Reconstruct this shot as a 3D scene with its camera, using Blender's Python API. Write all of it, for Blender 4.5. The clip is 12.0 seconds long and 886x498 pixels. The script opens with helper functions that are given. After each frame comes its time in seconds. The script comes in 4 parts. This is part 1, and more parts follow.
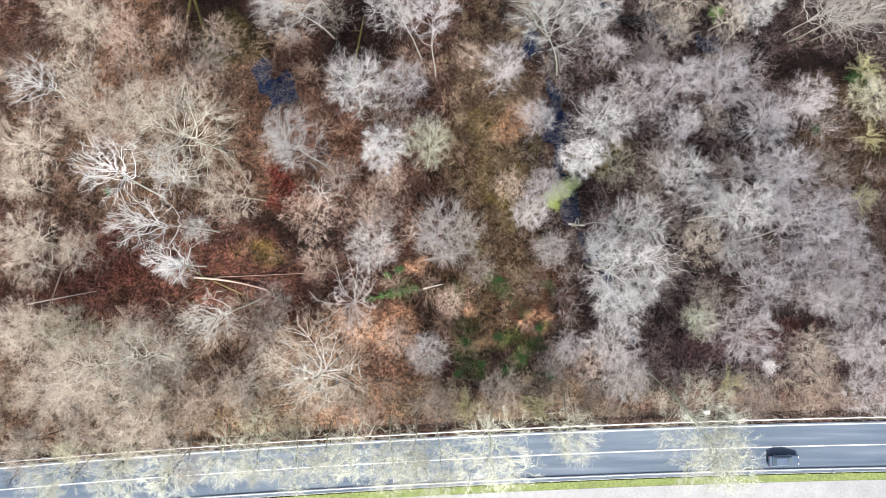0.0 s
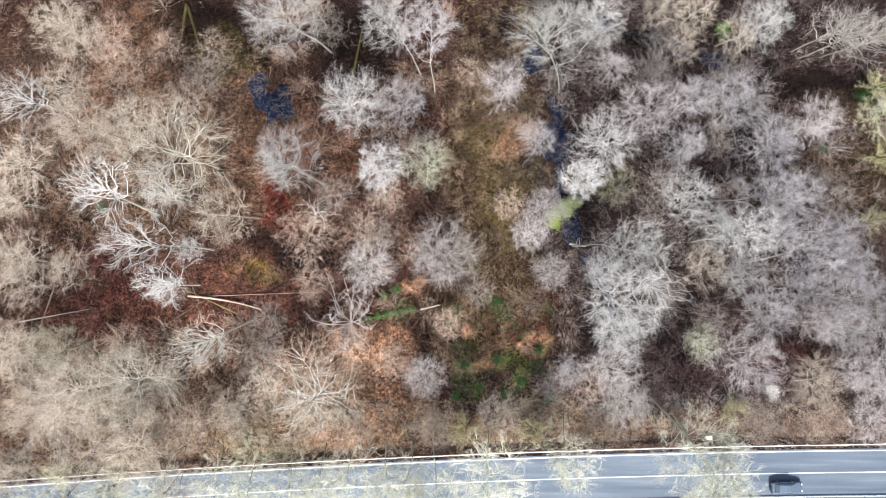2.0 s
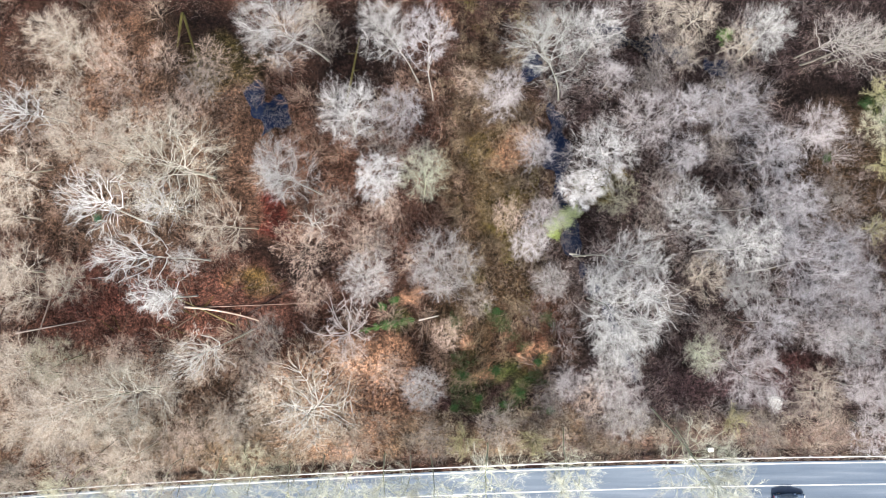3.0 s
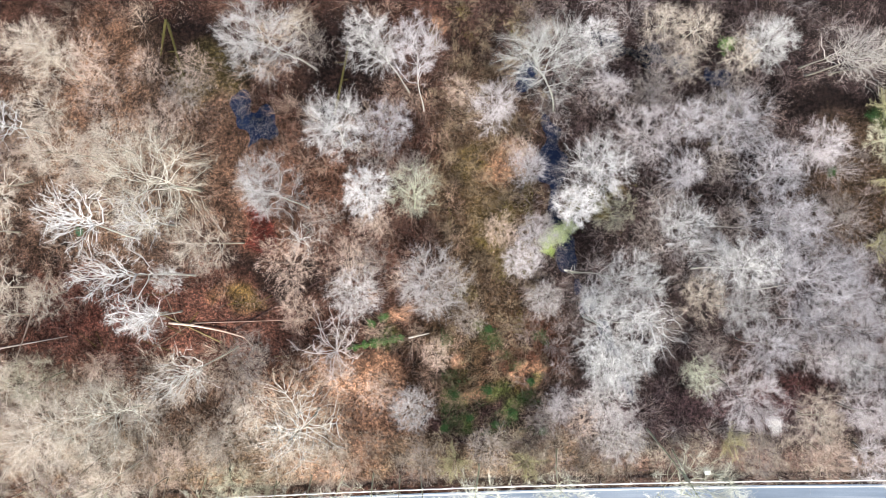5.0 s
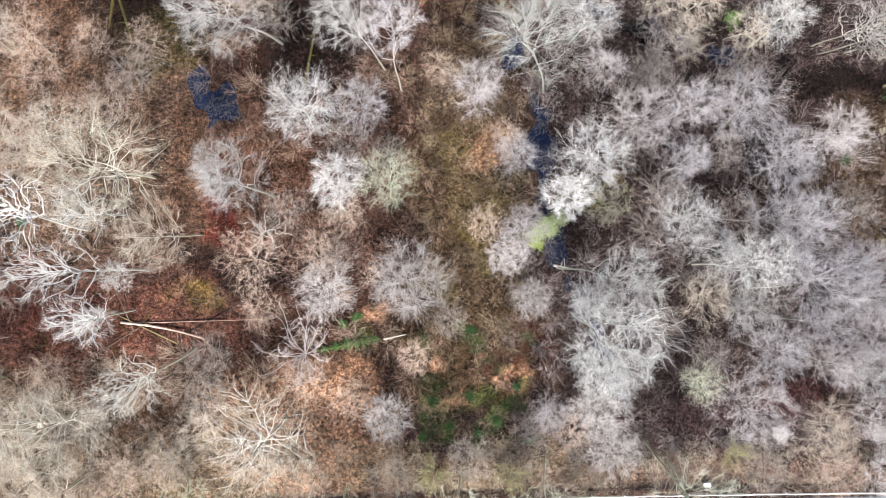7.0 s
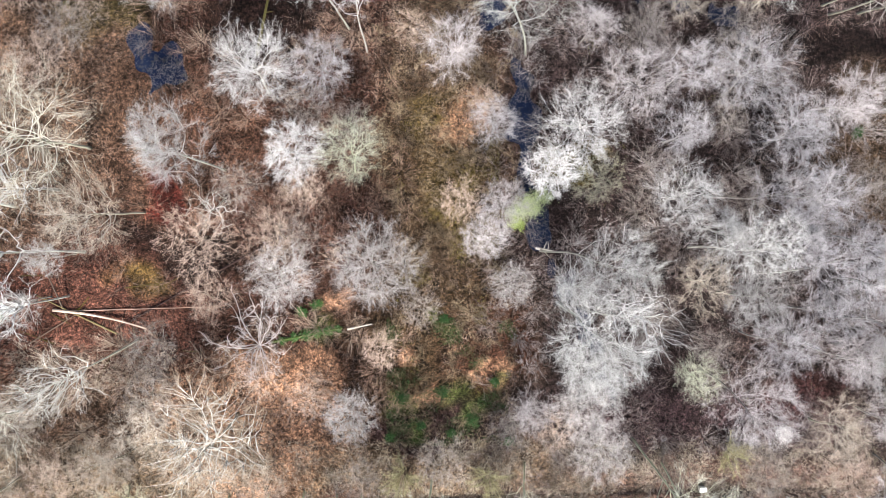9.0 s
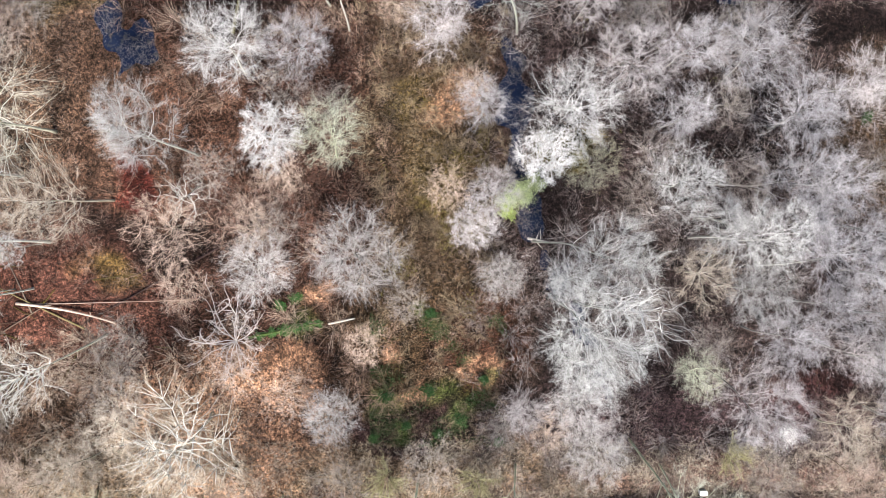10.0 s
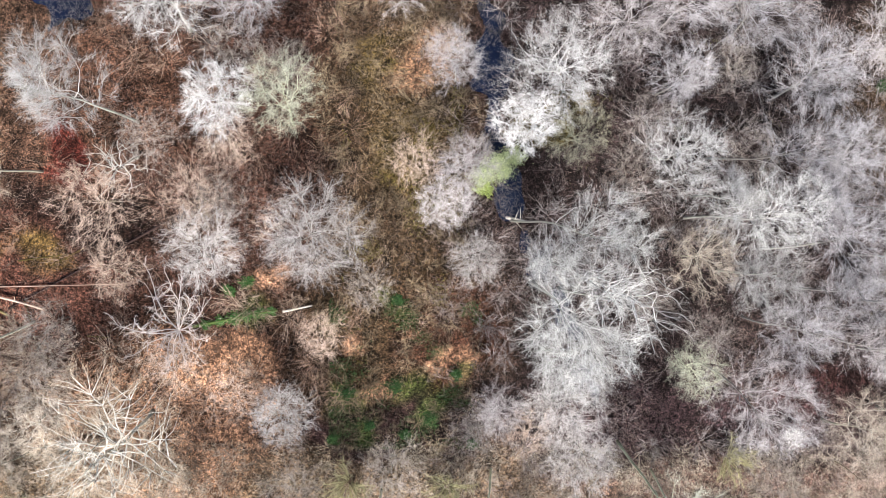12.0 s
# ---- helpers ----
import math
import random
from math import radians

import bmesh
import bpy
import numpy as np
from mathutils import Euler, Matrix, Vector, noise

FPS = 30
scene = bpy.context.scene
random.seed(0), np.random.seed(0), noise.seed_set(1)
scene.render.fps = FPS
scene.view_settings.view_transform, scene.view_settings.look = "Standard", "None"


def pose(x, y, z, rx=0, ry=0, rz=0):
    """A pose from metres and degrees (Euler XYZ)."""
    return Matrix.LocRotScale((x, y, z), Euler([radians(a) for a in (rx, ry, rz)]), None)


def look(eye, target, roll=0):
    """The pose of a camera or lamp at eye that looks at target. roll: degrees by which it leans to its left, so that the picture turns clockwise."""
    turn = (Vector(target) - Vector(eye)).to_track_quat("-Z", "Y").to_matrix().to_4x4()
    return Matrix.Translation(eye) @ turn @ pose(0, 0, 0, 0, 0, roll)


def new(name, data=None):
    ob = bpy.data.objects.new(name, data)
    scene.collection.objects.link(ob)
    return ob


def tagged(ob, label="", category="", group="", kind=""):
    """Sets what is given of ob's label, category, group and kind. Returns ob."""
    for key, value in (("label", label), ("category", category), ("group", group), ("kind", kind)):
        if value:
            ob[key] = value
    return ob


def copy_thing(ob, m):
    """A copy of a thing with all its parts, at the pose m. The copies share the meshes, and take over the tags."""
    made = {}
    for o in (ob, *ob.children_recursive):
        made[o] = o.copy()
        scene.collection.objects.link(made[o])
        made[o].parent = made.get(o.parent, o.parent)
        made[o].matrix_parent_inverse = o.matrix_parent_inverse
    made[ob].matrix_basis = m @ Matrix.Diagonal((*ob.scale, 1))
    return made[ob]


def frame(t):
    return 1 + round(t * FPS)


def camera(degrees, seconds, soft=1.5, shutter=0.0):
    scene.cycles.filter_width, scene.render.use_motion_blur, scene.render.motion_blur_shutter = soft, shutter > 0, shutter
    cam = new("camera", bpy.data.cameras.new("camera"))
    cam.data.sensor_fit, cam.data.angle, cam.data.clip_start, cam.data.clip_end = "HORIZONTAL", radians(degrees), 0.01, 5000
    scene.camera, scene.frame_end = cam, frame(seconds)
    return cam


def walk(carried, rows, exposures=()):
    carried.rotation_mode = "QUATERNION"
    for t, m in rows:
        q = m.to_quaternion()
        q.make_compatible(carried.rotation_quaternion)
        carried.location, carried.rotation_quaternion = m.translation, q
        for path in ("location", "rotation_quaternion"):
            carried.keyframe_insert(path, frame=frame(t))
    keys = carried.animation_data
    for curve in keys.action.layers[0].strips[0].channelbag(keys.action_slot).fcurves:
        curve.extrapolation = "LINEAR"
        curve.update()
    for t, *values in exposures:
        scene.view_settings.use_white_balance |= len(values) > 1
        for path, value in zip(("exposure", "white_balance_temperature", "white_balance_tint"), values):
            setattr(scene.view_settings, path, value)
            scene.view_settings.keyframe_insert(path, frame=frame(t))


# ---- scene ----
# ---- the camera and its flight ----
cam = camera(52, 12.0, soft=0.5)
walk(cam, [
    (0.0, pose(0.710, -1.528, 130.384, 3.001, -0.107, -0.589)),
    (0.5, pose(0.925, -0.299, 129.797, 2.756, -0.055, -0.399)),
    (1.0, pose(1.184, 0.916, 129.217, 2.527, 0.021, -0.245)),
    (1.5, pose(1.541, 2.081, 128.651, 2.340, 0.146, -0.162)),
    (2.0, pose(2.029, 3.169, 128.105, 2.211, 0.332, -0.164)),
    (2.5, pose(2.608, 4.208, 127.562, 2.096, 0.553, -0.215)),
    (3.0, pose(3.225, 5.252, 126.995, 1.930, 0.781, -0.268)),
    (3.5, pose(3.843, 6.350, 126.370, 1.669, 0.985, -0.283)),
    (4.0, pose(4.451, 7.513, 125.624, 1.363, 1.127, -0.243)),
    (4.5, pose(5.045, 8.721, 124.679, 1.076, 1.194, -0.148)),
    (5.0, pose(5.570, 9.899, 123.404, 0.818, 1.304, -0.050)),
    (5.5, pose(5.968, 10.962, 121.615, 0.527, 1.429, 0.006)),
    (6.0, pose(6.141, 11.820, 119.030, -0.009, 1.111, 0.061)),
    (6.5, pose(6.062, 12.375, 115.796, -0.617, 0.683, 0.077)),
    (7.0, pose(6.108, 12.635, 112.793, -0.917, 0.345, 0.105)),
    (7.5, pose(6.293, 12.686, 109.999, -1.122, 0.045, 0.140)),
    (8.0, pose(6.565, 12.585, 107.235, -1.387, -0.253, 0.185)),
    (8.5, pose(6.915, 12.359, 104.437, -1.673, -0.546, 0.258)),
    (9.0, pose(7.333, 12.035, 101.613, -1.915, -0.786, 0.333)),
    (9.5, pose(7.812, 11.640, 98.814, -2.059, -0.943, 0.381)),
    (10.0, pose(8.335, 11.196, 96.197, -2.132, -1.079, 0.406)),
    (10.5, pose(8.882, 10.727, 93.853, -2.174, -1.258, 0.430)),
    (11.0, pose(9.438, 10.243, 91.538, -2.217, -1.447, 0.491)),
    (11.5, pose(9.981, 9.754, 89.014, -2.284, -1.606, 0.619)),
    (12.0, pose(10.503, 9.267, 86.369, -2.366, -1.753, 0.782)),
], exposures=[(0.0, 1.15), (2.5, 1.22), (5.0, 1.40), (12.0, 1.43)])

# ---- daylight: thin bright cloud, no hard shadows ----
SUN_UP, SUN_TURN = radians(46), radians(170)
world = bpy.data.worlds.new("sky")
scene.world = world
world.use_nodes = True
wn = world.node_tree.nodes
sky = wn.new("ShaderNodeTexSky")
sky.sky_type, sky.sun_disc, sky.sun_elevation, sky.sun_rotation = "NISHITA", False, SUN_UP, SUN_TURN
sky.air_density, sky.dust_density, sky.ozone_density = 1.0, 2.5, 1.0
world.node_tree.links.new(sky.outputs[0], wn["Background"].inputs[0])
wn["Background"].inputs[1].default_value = 0.085
sun = new("sun", bpy.data.lights.new("sun", "SUN"))
sun.data.energy, sun.data.angle, sun.data.color = 3.9, radians(9), (1.0, 0.965, 0.92)
sun.matrix_basis = look((math.sin(SUN_TURN) * 60 * math.cos(SUN_UP), math.cos(SUN_TURN) * 60 * math.cos(SUN_UP), 60 * math.sin(SUN_UP)), (0, 0, 0))


# ---- materials ----
def material(name):
    m = bpy.data.materials.new(name)
    m.use_nodes = True
    return m, m.node_tree.nodes, m.node_tree.links, m.node_tree.nodes["Principled BSDF"]


def noise_node(nodes, links, scale, detail=4.0, rough=0.55):
    co = nodes.new("ShaderNodeTexCoord")
    n = nodes.new("ShaderNodeTexNoise")
    n.inputs["Scale"].default_value, n.inputs["Detail"].default_value, n.inputs["Roughness"].default_value = scale, detail, rough
    links.new(co.outputs["Object"], n.inputs["Vector"])
    return n.outputs["Fac"]


def ramp(nodes, links, fac, stops):
    r = nodes.new("ShaderNodeValToRGB")
    while len(r.color_ramp.elements) < len(stops):
        r.color_ramp.elements.new(0.5)
    for e, (p, c) in zip(r.color_ramp.elements, stops):
        e.position, e.color = p, (*c, 1) if len(c) == 3 else c
    links.new(fac, r.inputs[0])
    return r.outputs[0]


def mixed(nodes, links, kind, fac, a, b):
    m = nodes.new("ShaderNodeMix")
    m.data_type, m.blend_type = "RGBA", kind
    for value, socket in ((fac, m.inputs[0]), (a, m.inputs[6]), (b, m.inputs[7])):
        if isinstance(value, (int, float)):
            socket.default_value = value
        elif isinstance(value, tuple):
            socket.default_value = (*value, 1)
        else:
            links.new(value, socket)
    return m.outputs[2]


def bump(nodes, links, bsdf, height, strength, distance):
    b = nodes.new("ShaderNodeBump")
    b.inputs["Strength"].default_value, b.inputs["Distance"].default_value = strength, distance
    links.new(height, b.inputs["Height"])
    links.new(b.outputs[0], bsdf.inputs["Normal"])


def bark_material(name, low, high, scale):
    """Bark: the object's own colour, mottled in patches and along the grain."""
    m, nd, ln, bs = material(name)
    info = nd.new("ShaderNodeObjectInfo")
    big = ramp(nd, ln, noise_node(nd, ln, 0.6, 3), [(0.3, (low, low, low)), (0.7, (high, high, high))])
    fine = ramp(nd, ln, noise_node(nd, ln, scale, 5), [(0.3, (0.62, 0.60, 0.56)), (0.65, (1.08, 1.08, 1.08))])
    col = mixed(nd, ln, "MULTIPLY", 1.0, info.outputs["Color"], big)
    ln.new(mixed(nd, ln, "MULTIPLY", 0.8, col, fine), bs.inputs["Base Color"])
    bs.inputs["Specular IOR Level"].default_value = 0.08
    bs.inputs["Roughness"].default_value = 0.85
    bump(nd, ln, bs, noise_node(nd, ln, scale, 5), 0.5, 0.02)
    return m


def twig_material(name, spread, scale, low, high):
    """Thin twigs: the object's colour, every twig a little lighter or darker, in paler and browner clumps."""
    m, nd, ln, bs = material(name)
    info, geo = nd.new("ShaderNodeObjectInfo"), nd.new("ShaderNodeNewGeometry")
    vary = ramp(nd, ln, geo.outputs["Random Per Island"], [(0.0, (1 - spread, 1 - spread * 1.05, 1 - spread * 1.1)), (1.0, (1 + spread * 0.6,) * 3)])
    clump = ramp(nd, ln, noise_node(nd, ln, scale, 4, 0.6), [(0.36, (low, low * 0.97, low * 0.94)), (0.64, (high, high, high))])
    col = mixed(nd, ln, "MULTIPLY", 1.0, info.outputs["Color"], vary)
    ln.new(mixed(nd, ln, "MULTIPLY", 0.8, col, clump), bs.inputs["Base Color"])
    bs.inputs["Specular IOR Level"].default_value = 0.08
    bs.inputs["Roughness"].default_value = 0.8
    return m


BARK = bark_material("bark", 0.72, 1.05, 5.0)
TWIG = twig_material("twig", 0.35, 0.38, 0.62, 1.22)
BRUSH = twig_material("dead_stalks", 0.5, 0.30, 0.32, 1.45)


def litter_material(name, scale):
    """Forest floor: the soil's colour from the mesh, broken up by leaves, darker and paler patches and crumbs."""
    m, nd, ln, bs = material(name)
    att = nd.new("ShaderNodeVertexColor")
    att.layer_name = "soil"
    leaf = nd.new("ShaderNodeTexVoronoi")
    leaf.inputs["Scale"].default_value = scale
    co = nd.new("ShaderNodeTexCoord")
    ln.new(co.outputs["Object"], leaf.inputs["Vector"])
    grey = nd.new("ShaderNodeSeparateColor")
    ln.new(leaf.outputs["Color"], grey.inputs[0])
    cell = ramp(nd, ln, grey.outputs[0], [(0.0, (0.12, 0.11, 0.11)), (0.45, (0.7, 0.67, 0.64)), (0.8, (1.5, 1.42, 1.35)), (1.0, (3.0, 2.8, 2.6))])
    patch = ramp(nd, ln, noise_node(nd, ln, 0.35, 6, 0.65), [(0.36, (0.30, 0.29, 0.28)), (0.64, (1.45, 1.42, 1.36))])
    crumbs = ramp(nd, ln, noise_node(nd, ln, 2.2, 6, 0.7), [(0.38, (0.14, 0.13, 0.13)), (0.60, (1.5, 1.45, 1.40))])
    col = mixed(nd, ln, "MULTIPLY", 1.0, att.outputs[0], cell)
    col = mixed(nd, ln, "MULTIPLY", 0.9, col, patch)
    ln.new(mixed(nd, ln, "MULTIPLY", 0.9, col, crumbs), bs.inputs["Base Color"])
    bs.inputs["Specular IOR Level"].default_value = 0.08
    bs.inputs["Roughness"].default_value = 0.9
    bump(nd, ln, bs, noise_node(nd, ln, 5.0, 6, 0.7), 0.9, 0.12)
    return m


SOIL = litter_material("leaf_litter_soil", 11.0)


def leaf_material(name, shades):
    """Single fallen or living leaves in the colour laid on the mesh, each a little different."""
    m, nd, ln, bs = material(name)
    att, geo = nd.new("ShaderNodeVertexColor"), nd.new("ShaderNodeNewGeometry")
    att.layer_name = "soil"
    vary = ramp(nd, ln, geo.outputs["Random Per Island"], shades)
    ln.new(mixed(nd, ln, "MULTIPLY", 1.0, att.outputs[0], vary), bs.inputs["Base Color"])
    bs.inputs["Specular IOR Level"].default_value = 0.08
    bs.inputs["Roughness"].default_value = 0.7
    return m


LEAF = leaf_material("fallen_leaf", [(0.0, (0.3, 0.28, 0.27)), (0.5, (0.95, 0.9, 0.86)), (0.85, (1.8, 1.7, 1.62)), (1.0, (4.2, 4.0, 3.8))])
GREEN_LEAF = leaf_material("living_leaf", [(0.0, (0.5, 0.5, 0.5)), (0.5, (0.95, 0.95, 0.95)), (1.0, (1.6, 1.55, 1.5))])


def plain_material(name, base, rough=0.6, metal=0.0, grain=8.0, depth=0.25, relief=0.0):
    m, nd, ln, bs = material(name)
    a = tuple(v * (1 - depth) for v in base)
    b = tuple(min(1.0, v * (1 + depth)) for v in base)
    fine = ramp(nd, ln, noise_node(nd, ln, grain, 6, 0.65), [(0.3, a), (0.7, b)])
    wide = ramp(nd, ln, noise_node(nd, ln, grain / 14, 3), [(0.3, (0.8, 0.8, 0.8)), (0.7, (1.1, 1.1, 1.1))])
    ln.new(mixed(nd, ln, "MULTIPLY", 0.8, fine, wide), bs.inputs["Base Color"])
    bs.inputs["Roughness"].default_value, bs.inputs["Metallic"].default_value = rough, metal
    if relief:
        bump(nd, ln, bs, noise_node(nd, ln, grain * 2, 5), 0.5, relief)
    return m


def asphalt_material():
    """Damp asphalt: dark grey, with drier lighter lanes along the road and a wet sheen in long patches."""
    m, nd, ln, bs = material("damp_asphalt")
    co, mp = nd.new("ShaderNodeTexCoord"), nd.new("ShaderNodeMapping")
    mp.inputs["Scale"].default_value = (0.035, 0.75, 1)
    ln.new(co.outputs["Object"], mp.inputs[0])
    lane = nd.new("ShaderNodeTexNoise")
    lane.inputs["Scale"].default_value, lane.inputs["Detail"].default_value = 1.6, 5
    ln.new(mp.outputs[0], lane.inputs["Vector"])
    grit = ramp(nd, ln, noise_node(nd, ln, 9, 6, 0.7), [(0.3, (0.8, 0.8, 0.8)), (0.7, (1.15, 1.15, 1.15))])
    # bluish stops: the reflected sky is mixed into the asphalt's own grey
    base = ramp(nd, ln, lane.outputs["Fac"], [(0.3, (0.072, 0.098, 0.134)), (0.55, (0.104, 0.136, 0.178)), (0.75, (0.165, 0.198, 0.240))])
    ln.new(mixed(nd, ln, "MULTIPLY", 0.8, base, grit), bs.inputs["Base Color"])
    wet = nd.new("ShaderNodeMapRange")
    wet.inputs[1].default_value, wet.inputs[2].default_value, wet.inputs[3].default_value, wet.inputs[4].default_value = 0.35, 0.7, 0.28, 0.6
    ln.new(lane.outputs["Fac"], wet.inputs[0])
    ln.new(wet.outputs[0], bs.inputs["Roughness"])
    bump(nd, ln, bs, noise_node(nd, ln, 30, 4), 0.25, 0.01)
    return m


def water_material():
    m, nd, ln, bs = material("pond_water")
    # the sky's blue reflection is put into the water's base colour
    sky_tint = ramp(nd, ln, noise_node(nd, ln, 0.5, 4), [(0.35, (0.005, 0.008, 0.022)), (0.7, (0.012, 0.017, 0.036))])
    film = ramp(nd, ln, noise_node(nd, ln, 1.3, 5, 0.65), [(0.54, (0, 0, 0)), (0.64, (1, 1, 1))])
    ln.new(mixed(nd, ln, "MIX", film, sky_tint, (0.014, 0.014, 0.016)), bs.inputs["Base Color"])
    gloss = nd.new("ShaderNodeMapRange")
    gloss.inputs[3].default_value, gloss.inputs[4].default_value = 0.08, 0.6
    ln.new(film, gloss.inputs[0])
    ln.new(gloss.outputs[0], bs.inputs["Roughness"])
    bs.inputs["IOR"].default_value = 1.33
    bump(nd, ln, bs, noise_node(nd, ln, 3.0, 3), 0.15, 0.02)
    return m


ASPHALT, WATER = asphalt_material(), water_material()
PAINT = plain_material("road_marking_paint", (0.78, 0.78, 0.76), 0.6, grain=5, depth=0.12)
KERB = plain_material("kerb_stone", (0.52, 0.51, 0.49), 0.8, grain=6, depth=0.2, relief=0.01)
PATH = plain_material("worn_path_asphalt", (0.30, 0.30, 0.30), 0.45, grain=4, depth=0.18)
GRASS = plain_material("verge_grass", (0.16, 0.20, 0.06), 0.85, grain=3, depth=0.5, relief=0.05)

# ---- mesh building ----


class Pile:
    """Vertices and faces that become one mesh."""

    def __init__(self):
        self.v, self.f, self.n = [], [], 0

    def add(self, verts, faces):
        self.v.append(np.asarray(verts, float))
        self.f += [tuple(int(i) + self.n for i in face) for face in faces]
        self.n += len(verts)

    def add_many(self, verts, faces):
        """verts: k pieces x m x 3; faces: the same small faces for each piece."""
        k, m, _ = verts.shape
        self.v.append(verts.reshape(-1, 3))
        idx = (np.arange(k)[:, None, None] * m + np.asarray(faces)[None] + self.n).reshape(-1, len(faces[0]))
        self.f += idx.tolist()
        self.n += k * m

    def mesh(self, name, mat, smooth=False):
        me = bpy.data.meshes.new(name)
        me.from_pydata(np.concatenate(self.v).tolist() if self.v else [], [], self.f)
        me.materials.append(mat)
        if smooth:
            me.polygons.foreach_set("use_smooth", [True] * len(me.polygons))
        me.update()
        return me


def part(name, data, parent, label=""):
    ob = new(name, data)
    ob.parent = parent
    return tagged(ob, label)


def unit(v):
    return v / (np.linalg.norm(v) + 1e-9)


def tube(pile, pts, radii, sides):
    """A tapered tube along a line of points, closed by a tip."""
    pts = np.asarray(pts, float)
    ahead = np.gradient(pts, axis=0)
    ahead /= np.linalg.norm(ahead, axis=1, keepdims=True) + 1e-9
    ref = np.array([0.31, 0.86, 0.40])
    a = np.cross(ahead, ref)
    a /= np.linalg.norm(a, axis=1, keepdims=True) + 1e-9
    b = np.cross(ahead, a)
    turn = np.arange(sides) * 2 * np.pi / sides
    ring = a[:, None] * np.cos(turn)[None, :, None] + b[:, None] * np.sin(turn)[None, :, None]
    verts = (pts[:, None] + ring * np.asarray(radii)[:, None, None]).reshape(-1, 3)
    n = len(pts)
    faces = [(i * sides + j, i * sides + (j + 1) % sides, (i + 1) * sides + (j + 1) % sides, (i + 1) * sides + j) for i in range(n - 1) for j in range(sides)]
    faces += [tuple((n - 1) * sides + j for j in range(sides)), tuple(range(sides - 1, -1, -1))]
    pile.add(verts, faces)


def slivers(pile, start, way, length, radius):
    """Many thin three-sided twigs that run to a point."""
    k = len(start)
    way = way / (np.linalg.norm(way, axis=1, keepdims=True) + 1e-9)
    a = np.cross(way, np.array([0.31, 0.86, 0.40]))
    a /= np.linalg.norm(a, axis=1, keepdims=True) + 1e-9
    b = np.cross(way, a)
    verts = np.empty((k, 4, 3))
    for j in range(3):
        verts[:, j] = start + (a * math.cos(j * 2.094) + b * math.sin(j * 2.094)) * radius[:, None]
    verts[:, 3] = start + way * length[:, None]
    pile.add_many(verts, [(0, 1, 3), (1, 2, 3), (2, 0, 3)])


def hairs(pile, start, way, length, width, rng):
    """The finest twigs, far too thin to be told round: one long blade each, turned any way."""
    k = len(start)
    way = way / (np.linalg.norm(way, axis=1, keepdims=True) + 1e-9)
    side = np.cross(way, rng.normal(0, 1, (k, 3)))
    side /= np.linalg.norm(side, axis=1, keepdims=True) + 1e-9
    verts = np.stack([start - side * width[:, None], start + side * width[:, None], start + way * length[:, None]], 1)
    pile.add_many(verts, [(0, 1, 2)])


def bough(rng, start, way, length, steps, lift, wiggle):
    """A line of points that starts along way, bends up by lift and wanders."""
    pts, p, d = [np.array(start, float)], np.array(start, float), unit(np.array(way, float))
    for _ in range(steps):
        d = unit(d + np.array([0, 0, lift / steps]) + rng.normal(0, wiggle, 3) / math.sqrt(steps))
        p = p + d * length / steps
        pts.append(p)
    return np.array(pts)


def along(pts, s):
    """The point and the direction at the share s of a line of points."""
    x = min(max(s, 0), 0.999) * (len(pts) - 1)
    i = int(x)
    return pts[i] + (pts[i + 1] - pts[i]) * (x - i), unit(pts[i + 1] - pts[i])


def sideways(rng, d, spread, up):
    return unit(d * (1 - spread) + rng.normal(0, spread, 3) + np.array([0, 0, up]))


def fan(n, low):
    """n directions spread evenly over a dome, from the elevation low (a sine) up to the top."""
    u = (np.arange(n) + 0.5) / n
    z = low + (0.995 - low) * u**0.5
    a = np.arange(n) * 2.39996
    q = np.sqrt(1 - z * z)
    return np.c_[q * np.cos(a), q * np.sin(a), z]


def arc(rng, p, c, q, steps, wiggle):
    """A line from p to q that bends towards c and wanders."""
    u = np.linspace(0, 1, steps + 1)[:, None]
    pts = (1 - u) ** 2 * p + 2 * u * (1 - u) * c + u * u * q
    kink = np.cumsum(rng.normal(0, 1, (steps + 1, 3)), 0)
    kink -= kink[0] + (kink[-1] - kink[0]) * u
    return pts + kink * wiggle * np.linalg.norm(q - p) / steps


